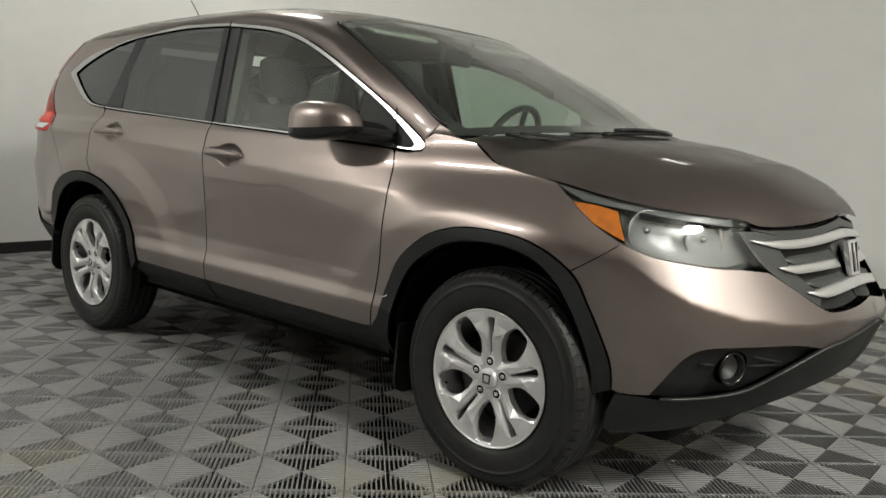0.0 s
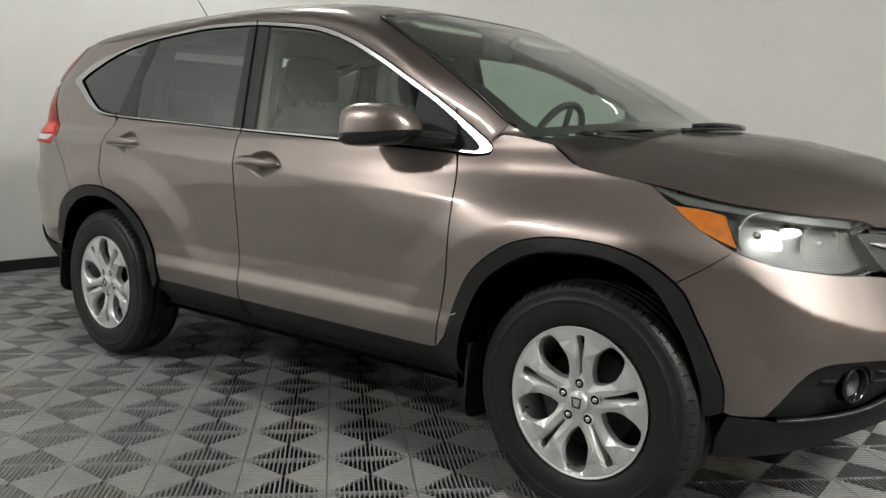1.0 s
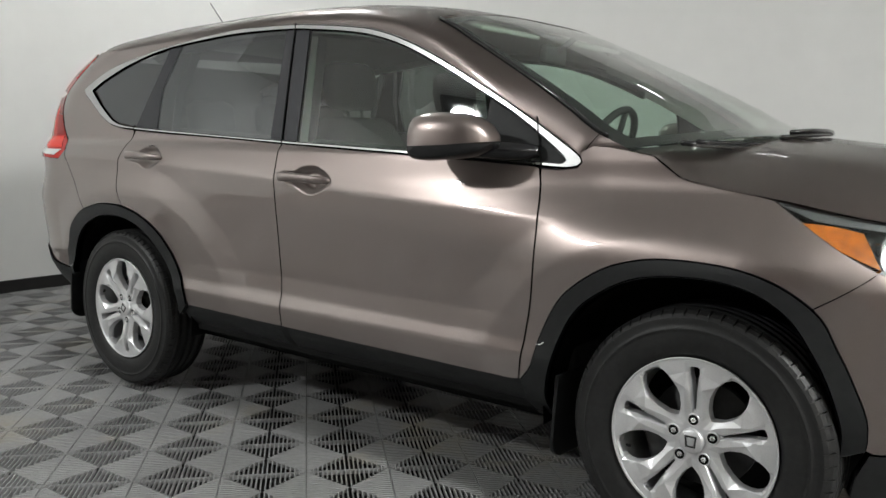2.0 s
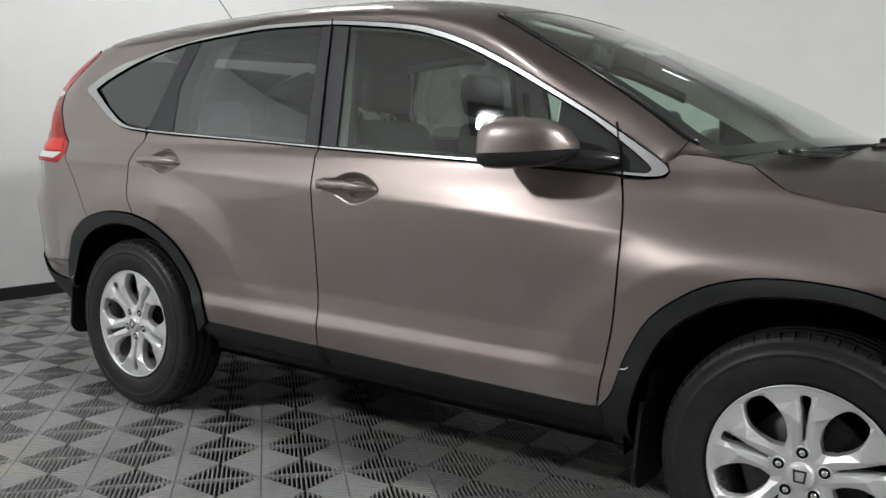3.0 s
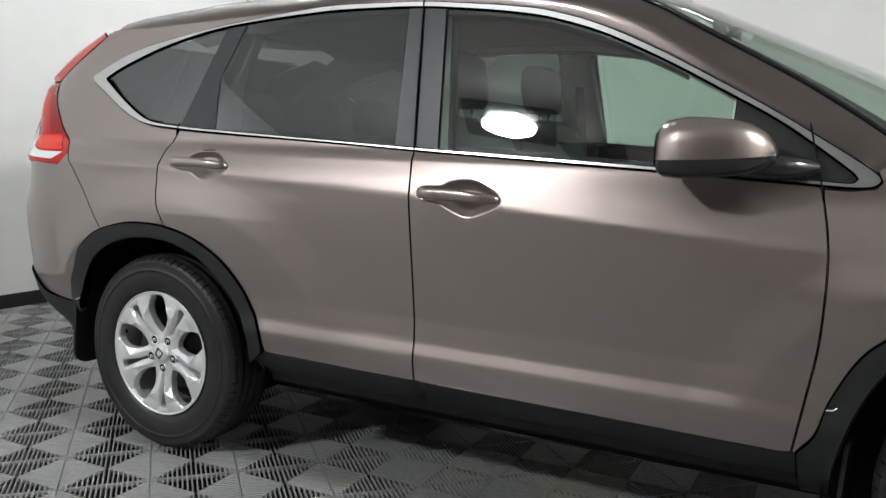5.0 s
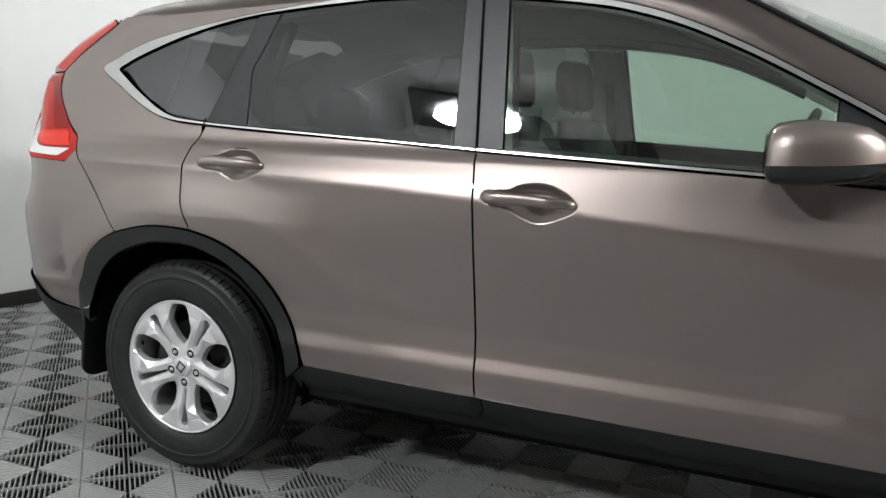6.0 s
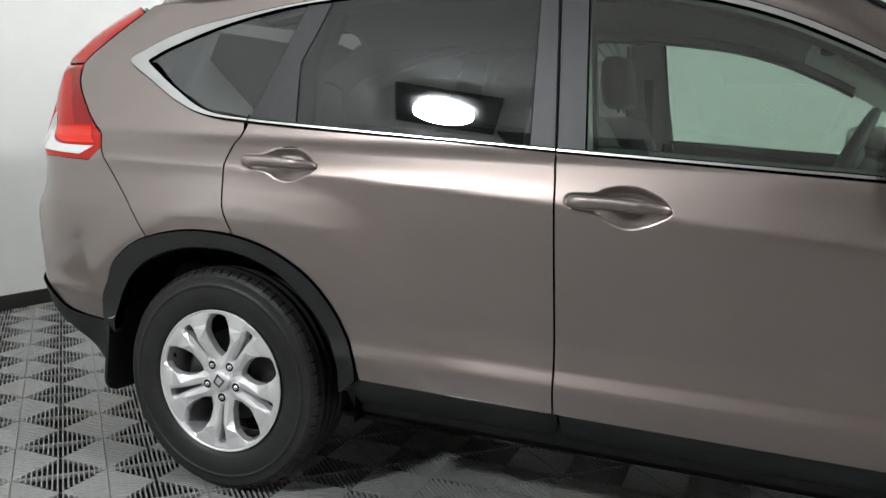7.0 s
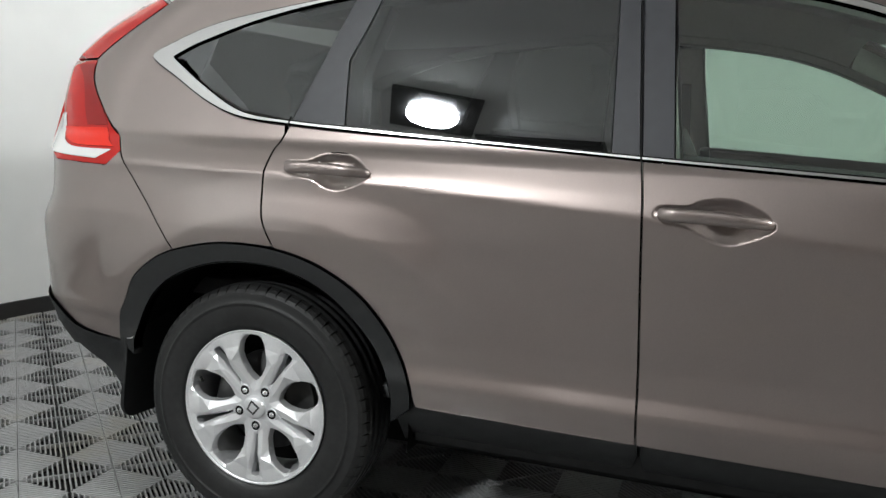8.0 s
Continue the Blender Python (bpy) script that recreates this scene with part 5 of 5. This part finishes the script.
def wheel_parts():
    w = tagged(new("wheel"), "five-spoke alloy wheel with black tyre")
    tyre = [(0.226, 0.085), (0.236, 0.100), (0.246, 0.1055), (0.262, 0.110), (0.280, 0.1122), (0.300, 0.1122), (0.306, 0.1118), (0.3075, 0.1140), (0.312, 0.1135), (0.3135, 0.1108), (0.318, 0.110), (0.331, 0.1065), (0.334, 0.1075), (0.341, 0.1045), (0.349, 0.096), (0.353, 0.078), (0.353, 0.072), (0.361, 0.069), (0.3625, 0.045),
            (0.353, 0.042), (0.353, 0.034), (0.3625, 0.031), (0.3625, 0.006), (0.353, 0.003), (0.353, -0.003), (0.3625, -0.006), (0.3625, -0.031), (0.353, -0.034), (0.353, -0.042), (0.3625, -0.045), (0.361, -0.069), (0.353, -0.072), (0.349, -0.096), (0.331, -0.108), (0.300, -0.1125), (0.262, -0.110), (0.236, -0.1), (0.226, -0.085)]
    part("tyre", revolve([(r, -d) for r, d in tyre], 80), RUBBER, w, "black rubber tyre")
    bm = bmesh.new()
    n = 66
    for k in range(n):
        for a0, prof in ((0.0, [(0.3375, -0.1068), (0.3475, -0.1005), (0.3555, -0.0905), (0.3605, -0.0760)]), (0.5, [(0.3605, 0.0760), (0.3555, 0.0905), (0.3475, 0.1005), (0.340, 0.106)])):
            a = 2 * math.pi * (k + a0) / n
            half = math.pi / n * 0.86
            sets = []
            for da in (-half, half):
                sets.append([bm.verts.new(((r + up) * math.cos(a + da), d, (r + up) * math.sin(a + da))) for up in (0.0010, -0.012) for r, d in prof])
            p, q = sets
            m = len(prof)
            for i in range(m - 1):
                bm.faces.new((p[i], p[i + 1], q[i + 1], q[i]))
                bm.faces.new((p[i], p[m + i], p[m + i + 1], p[i + 1]))
                bm.faces.new((q[i], q[i + 1], q[m + i + 1], q[m + i]))
            bm.faces.new((p[0], q[0], q[m], p[m]))
            bm.faces.new((p[m - 1], p[2 * m - 1], q[2 * m - 1], q[m - 1]))
    bmesh.ops.recalc_face_normals(bm, faces=bm.faces[:])
    tagged(part("tread", bm, RUBBER, w), kind="stuff")
    rimp = [(0.2245, -0.092), (0.2300, -0.099), (0.2315, -0.1035), (0.2290, -0.1055), (0.2235, -0.100), (0.219, -0.085), (0.214, -0.05), (0.212, 0.09), (0.23, 0.098)]
    part("rim", revolve(rimp, 80), ALLOY, w)

    part("spokes", spoke_face(), ALLOY, w)
    cap = part("hub_cap", revolve([(0.0005, -0.1035), (0.029, -0.1025), (0.0335, -0.099), (0.0345, -0.083)], 36), ALLOY, w, "silver hub cap")
    part("badge", ring_frame(0.017, 0.014, 0.0165, 0.005, 0.002, "y"), DARK_METAL, cap, "plain dark badge frame", m=pose(0, -0.1030, 0))
    for k in range(5):
        a = radians(90 + 72 * k)
        at = Matrix.Translation((0.057 * math.cos(a), 0, 0.057 * math.sin(a)))
        part("nut_seat", revolve([(0.0135, -0.080), (0.0145, -0.0905), (0.0165, -0.0925), (0.0182, -0.090), (0.0185, -0.070)], 20), ALLOY, w, m=at)
        part("wheel_nut", revolve([(0.0005, -0.095), (0.006, -0.0945), (0.0085, -0.091), (0.0098, -0.084), (0.0098, -0.06)], 6), BRIGHT, w, m=at)
        part("nut_pocket", revolve([(0.0005, -0.0895), (0.0140, -0.0897)], 20), LINER, w, m=at)
    part("valve", tube([(0.205 * math.cos(radians(126 + 72)), -0.075, 0.205 * math.sin(radians(126 + 72))), (0.190 * math.cos(radians(126 + 72)), -0.088, 0.190 * math.sin(radians(126 + 72)))], 0.0045, 8), LINER, w)
    part("brake_disc", revolve([(0.05, -0.012), (0.066, -0.030), (0.080, -0.030), (0.082, -0.012), (0.148, -0.012), (0.15, -0.01), (0.15, 0.01), (0.05, 0.02)], 48), DARK_METAL, w, "dark steel brake disc")
    part("caliper", box(0.085, 0.165, -0.035, 0.03, -0.06, 0.07, 0.012), DARK_METAL, w, m=pose(0, 0, 0, 0, 160, 0))
    part("inner_barrel", revolve([(0.0005, 0.02), (0.10, 0.03), (0.212, 0.06)], 40), LINER, w)
    return w


wheel = wheel_parts()
wheel.parent = CAR
spots = [(1.312, -0.757, 0, 0), (-1.312, -0.757, 34, 0), (1.312, 0.757, 0, 180), (-1.312, 0.757, 20, 180)]
wheel.scale = (0.972, 0.972, 0.972)
for i, (x, y, turn, side) in enumerate(spots):
    m = pose(x, y, 0.352, 0, 0, side) @ pose(0, 0, 0, 0, turn, 0)
    if i == 0:
        wheel.matrix_basis = m @ Matrix.Diagonal((0.972, 0.972, 0.972, 1))
    else:
        copy_thing(wheel, m)

# wheel wells and underbody
for x in (1.31, -1.31):
    for s in (-1, 1):
        rows = []
        for a in np.linspace(-8, 188, 24):
            c, q = math.cos(radians(a)), math.sin(radians(a))
            at = x + 0.46 * c
            reach = 0.83 if at < NOSE_FROM else 0.81 * math.sqrt(max(0.0, 1 - ((at - NOSE_FROM) / 0.78) ** 2)) - 0.02
            rows.append([(at, s * yy, 0.35 + 0.44 * q) for yy in (reach, 0.5 * (reach + 0.55), 0.55)])
        part("wheel_well", thick(loft(rows), 0.01), LINER, CAR)
        part("wheel_well", box(x - 0.45, x + 0.45, min(s * 0.53, s * 0.55), max(s * 0.53, s * 0.55), 0.25, 0.80), LINER, CAR)
part("underbody", box(-2.0, 1.80, -0.56, 0.56, 0.20, 0.42, 0.03), LINER, CAR, "dark underbody")
part("floor_pan", box(-0.85, 0.85, -0.80, 0.80, 0.315, 0.40, 0.01), LINER, CAR)

# ==== inside the car ====
def rounded(sections, n=20, power=0.55):
    """A cushion from sections (centre, half along, half across) stacked upwards, each a rounded box in plan."""
    rows = []
    for (cx, cy, cz), hx, hy in sections:
        rows.append([(cx + hx * math.copysign(abs(math.cos(a)) ** power, math.cos(a)), cy + hy * math.copysign(abs(math.sin(a)) ** power, math.sin(a)), cz) for a in np.linspace(0, 2 * math.pi, n, endpoint=False)])
    bm = loft(rows, True)
    bm.verts.ensure_lookup_table()
    bm.faces.new(bm.verts[:n])
    bm.faces.new(bm.verts[-n:])
    bmesh.ops.recalc_face_normals(bm, faces=bm.faces[:])
    return smooth(bm)


def front_seat(y):
    seat = part("front_seat", rounded([((0.06, y, 0.50), 0.24, 0.23), ((0.06, y, 0.54), 0.26, 0.255), ((0.05, y, 0.64), 0.27, 0.26), ((0.04, y, 0.675), 0.24, 0.23)]), CLOTH, CAR, "dark cloth front seat")
    part("backrest", rounded([((-0.20, y, 0.62), 0.07, 0.22), ((-0.22, y, 0.75), 0.085, 0.245), ((-0.27, y, 0.95), 0.085, 0.25), ((-0.32, y, 1.10), 0.075, 0.235), ((-0.345, y, 1.185), 0.06, 0.19), ((-0.355, y, 1.205), 0.04, 0.15)]), CLOTH, seat)
    part("headrest", rounded([((-0.365, y, 1.235), 0.035, 0.10), ((-0.37, y, 1.255), 0.05, 0.125), ((-0.38, y, 1.33), 0.055, 0.135), ((-0.385, y, 1.40), 0.05, 0.125), ((-0.388, y, 1.425), 0.03, 0.09)]), CLOTH, seat)
    for d in (-0.05, 0.05):
        part("headrest_rod", tube([(-0.355, y + d, 1.18), (-0.372, y + d, 1.26)], 0.006, 8), CHROME, seat)


front_seat(-0.36)
front_seat(0.36)
bench = part("rear_bench", rounded([((-0.86, 0, 0.50), 0.24, 0.60), ((-0.86, 0, 0.56), 0.26, 0.63), ((-0.86, 0, 0.66), 0.25, 0.62), ((-0.86, 0, 0.69), 0.22, 0.58)]), CLOTH, CAR, "dark cloth rear bench")
part("backrest", rounded([((-1.10, 0, 0.62), 0.08, 0.60), ((-1.14, 0, 0.85), 0.09, 0.63), ((-1.20, 0, 1.08), 0.07, 0.62), ((-1.22, 0, 1.12), 0.05, 0.58)]), CLOTH, bench)
for y in (-0.40, 0.0, 0.40):
    part("headrest", rounded([((-1.235, y, 1.13), 0.035, 0.10), ((-1.24, y, 1.15), 0.045, 0.125), ((-1.25, y, 1.26), 0.045, 0.12), ((-1.255, y, 1.285), 0.025, 0.08)]), CLOTH, bench)

# dashboard with a hood over the dials
rows = []
for v in np.linspace(-1, 1, 31):
    y = 0.70 * v
    bump = 0.055 * math.exp(-(((y - 0.36) / 0.17) ** 2)) + 0.03 * math.exp(-((y / 0.16) ** 2))
    f = 0.26 * (1 - v * v)
    rows.append([(0.52, y, 0.62), (0.50, y, 0.86), (0.53, y, 0.99 + bump), (0.58, y, 1.035 + bump), (0.70, y, 1.055 + bump * 0.5), (0.90 + 0.4 * f, y, 1.060), (0.98 + 0.9 * f, y, 1.062)])
part("dashboard", thick(loft(rows, flip=True), 0.01), TRIM, CAR, "dark moulded dashboard")
wheel_at = Matrix.Translation((0.43, 0.38, 1.083)) @ Matrix.Rotation(radians(-65), 4, "Y")
ring = [wheel_at @ Vector((0.185 * math.cos(a), 0.185 * math.sin(a), 0)) for a in np.linspace(0, 2 * math.pi, 40, endpoint=False)]
sw = part("steering_wheel", tube(ring, 0.016, 10, True), TRIM, CAR, "dark steering wheel")
for a in (0.0, math.pi, -math.pi / 2 * 1.0):
    part("spoke", tube([wheel_at @ Vector((0.05 * math.cos(a), 0.05 * math.sin(a), -0.02)), wheel_at @ Vector((0.18 * math.cos(a), 0.18 * math.sin(a), 0))], 0.014, 8), TRIM, sw)
part("horn_pad", revolve([(0.0005, 0.02), (0.05, 0.016), (0.07, -0.005), (0.05, -0.03)], 24, "z"), TRIM, sw, m=wheel_at @ Matrix.Translation((0, 0, -0.015)))
part("column", tube([wheel_at @ Vector((0, 0, -0.02)), wheel_at @ Vector((0, 0, -0.22))], 0.04, 12), TRIM, sw)
rv = part("rear_view_mirror", box(-0.018, 0.018, -0.125, 0.125, -0.035, 0.035, 0.014, 3), TRIM, CAR, "interior rear view mirror", m=pose(0.355, 0.02, 1.452, 0, 8, 12))
part("stalk", tube([(0.02, 0, 0.02), (0.08, 0, 0.075)], 0.012, 8), TRIM, rv)
for s in (-1, 1):
    part("sun_visor", box(-0.09, 0.09, -0.19, 0.19, -0.008, 0.008, 0.007), LINING, CAR, "pale folded sun visor", m=pose(0.31, s * 0.34, 1.525, 0, 16, 0))

# lining under the roof, and trim inside doors and pillars
rows = []
for v in np.linspace(-1, 1, 31):
    rows.append([tuple(np.array(roof_skin(x, v * 0.93)) - (0, 0, 0.035)) for x in np.linspace(0.26 + 0.05 * (1 - v * v), -1.62, 40)])
part("headlining", thick(loft(rows), 0.008), LINING, CAR, "pale fabric headlining")


def inner(deep):
    def surface(s, z):
        x, y, zz = skin(s, z)
        return (x, y + deep, zz)
    return surface


for mirror in (False, True):
    g = -1 if mirror else 1
    for name, x0, x1 in (("front_door_trim", -0.28, 0.80), ("rear_door_trim", -1.14, -0.31)):
        top = [(x, belt(x) + 0.022) for x in np.arange(x1, x0, -0.04)]
        part(name, panel(top + ([(x0, 0.47)] if x0 > -1 else [(x0, 0.86), (-0.90, 0.80), (-0.80, 0.47)]) + [(x1, 0.47)], inner(0.075), mirror=mirror, grid=0.06, lip=0.06), TRIM, CAR, "dark plastic door trim")
    part("pillar_trim", panel([(-0.395, 1.50), (-0.27, 1.50), (-0.215, 1.10), (-0.20, 0.55), (-0.42, 0.55), (-0.40, 1.10)], inner(0.050), mirror=mirror, grid=0.05, lip=0.04, round_edge=0.008), LINING, CAR, "pale pillar trim")
    part("pillar_trim", panel([(-1.10, 1.47), (-1.01, 1.475), (-1.06, 1.30), (-1.04, 1.13), (-1.28, 1.13), (-1.2, 1.30)], inner(0.045), mirror=mirror, grid=0.05, lip=0.04, round_edge=0.008), TRIM, CAR, "dark pillar trim")
    part("roof_rail_trim", panel([(x, clip_top(x) + 0.02) for x in np.arange(-1.30, 0.50, 0.05)] + [(x, clip_top(x) - 0.006) for x in np.arange(0.45, -1.30, -0.05)], inner(0.045), mirror=mirror, grid=0.05, lip=0.03, round_edge=0.006), LINING, CAR, "pale roof rail trim")
    part("seat_belt", panel([(-0.330, 1.36), (-0.295, 1.36), (-0.27, 0.75), (-0.305, 0.75)], inner(0.105), mirror=mirror, grid=0.05, lip=0.002, round_edge=0.0005), TRIM, CAR, "dark seat belt")
part("cargo_floor", box(-2.05, -1.28, -0.62, 0.62, 0.60, 0.66, 0.01), TRIM, CAR)
part("cabin_floor", box(-1.25, 0.80, -0.74, 0.74, 0.40, 0.44, 0.01), TRIM, CAR)
part("bulkhead", box(0.84, 0.88, -0.70, 0.70, 0.40, 1.00, 0.01), TRIM, CAR)

# ==== the floor: ribbed square tiles ====
SIDE_T, TILE_ANGLE, TILE_AT = 0.2806, 46.6, (0.2610, -1.2340)


def tile_mesh():
    """Four triangles of ribs, two by two at right angles, with a rim and diagonals."""
    h, n, d = SIDE_T / 2 - 0.0008, 18, 0.014
    bm = bmesh.new()

    def bar(ax, ay, bx, by, w):
        dx, dy = bx - ax, by - ay
        l = math.hypot(dx, dy)
        ox, oy = -dy / l * w / 2, dx / l * w / 2
        e = 0.0012 / w * 2
        top = [bm.verts.new((p[0] + s * ox * (1 - e), p[1] + s * oy * (1 - e), 0)) for p in ((ax, ay), (bx, by)) for s in (1, -1)]
        mid = [bm.verts.new((p[0] + s * ox, p[1] + s * oy, -d)) for p in ((ax, ay), (bx, by)) for s in (1, -1)]
        bm.faces.new((top[0], top[1], top[3], top[2]))
        bm.faces.new((mid[0], top[0], top[2], mid[2]))
        bm.faces.new((top[1], mid[1], mid[3], top[3]))

    for a in range(4):
        c, s = round(math.cos(a * math.pi / 2)), round(math.sin(a * math.pi / 2))
        rot = lambda x, y: (c * x - s * y, s * x + c * y)
        for k in range(n):
            x = -h + (k + 0.5) * 2 * h / n
            if abs(x) < h - 0.009:
                bar(*rot(x, abs(x) + 0.002), *rot(x, h - 0.003), 0.0058 if a % 2 == 0 else 0.0124)
        bar(*rot(-h, h - 0.0022), *rot(h, h - 0.0022), 0.0044)
        if a % 2:
            # a web under the close ribs
            bm.faces.new([bm.verts.new((*rot(*p), -0.0022)) for p in ((0, 0), (h, h), (0, h), (-h, h))])
    bmesh.ops.recalc_face_normals(bm, faces=bm.faces[:])
    me = bpy.data.meshes.new("tile")
    bm.to_mesh(me)
    bm.free()
    me.materials.append(TILE)
    return me


def floor():
    fl = tagged(part("floor", box(X2 - 0.1, X1 + 0.1, Y0 - 0.1, Y1 + 0.1, -0.06, -0.0145), PIT), "grey ribbed plastic tile floor", "floor", kind="structure")
    me = tile_mesh()
    ca, sa = math.cos(radians(TILE_ANGLE)), math.sin(radians(TILE_ANGLE))
    cells = []
    for i in range(-40, 41):
        for j in range(-40, 41):
            u, v = (i + 0.5) * SIDE_T, (j + 0.5) * SIDE_T
            x, y = TILE_AT[0] + ca * u - sa * v, TILE_AT[1] + sa * u + ca * v
            if (X0 if y > -3.2 else X2) - 0.15 < x < X1 + 0.15 and Y0 - 0.15 < y < Y1 + 0.15:
                cells.append((math.hypot((x + 0.2) * 0.75, (y + 1.2)), x, y))
    cells.sort()
    for _, x, y in cells[:300]:
        ob = part("tile", me, None, fl, m=pose(x, y, 0, 0, 0, TILE_ANGLE))
    co = np.array([tuple(v.co) for v in me.vertices])
    co = np.c_[ca * co[:, 0] - sa * co[:, 1], sa * co[:, 0] + ca * co[:, 1], co[:, 2]]
    fs = np.array([tuple(p.vertices) for p in me.polygons])
    rest = cells[300:]
    av = np.concatenate([co + (x, y, 0) for _, x, y in rest])
    af = np.concatenate([fs + k * len(co) for k in range(len(rest))])
    far = bpy.data.meshes.new("far_tiles")
    far.from_pydata(av.tolist(), [], af.tolist())
    tagged(part("far_tiles", far, TILE, fl), kind="stuff")


floor()
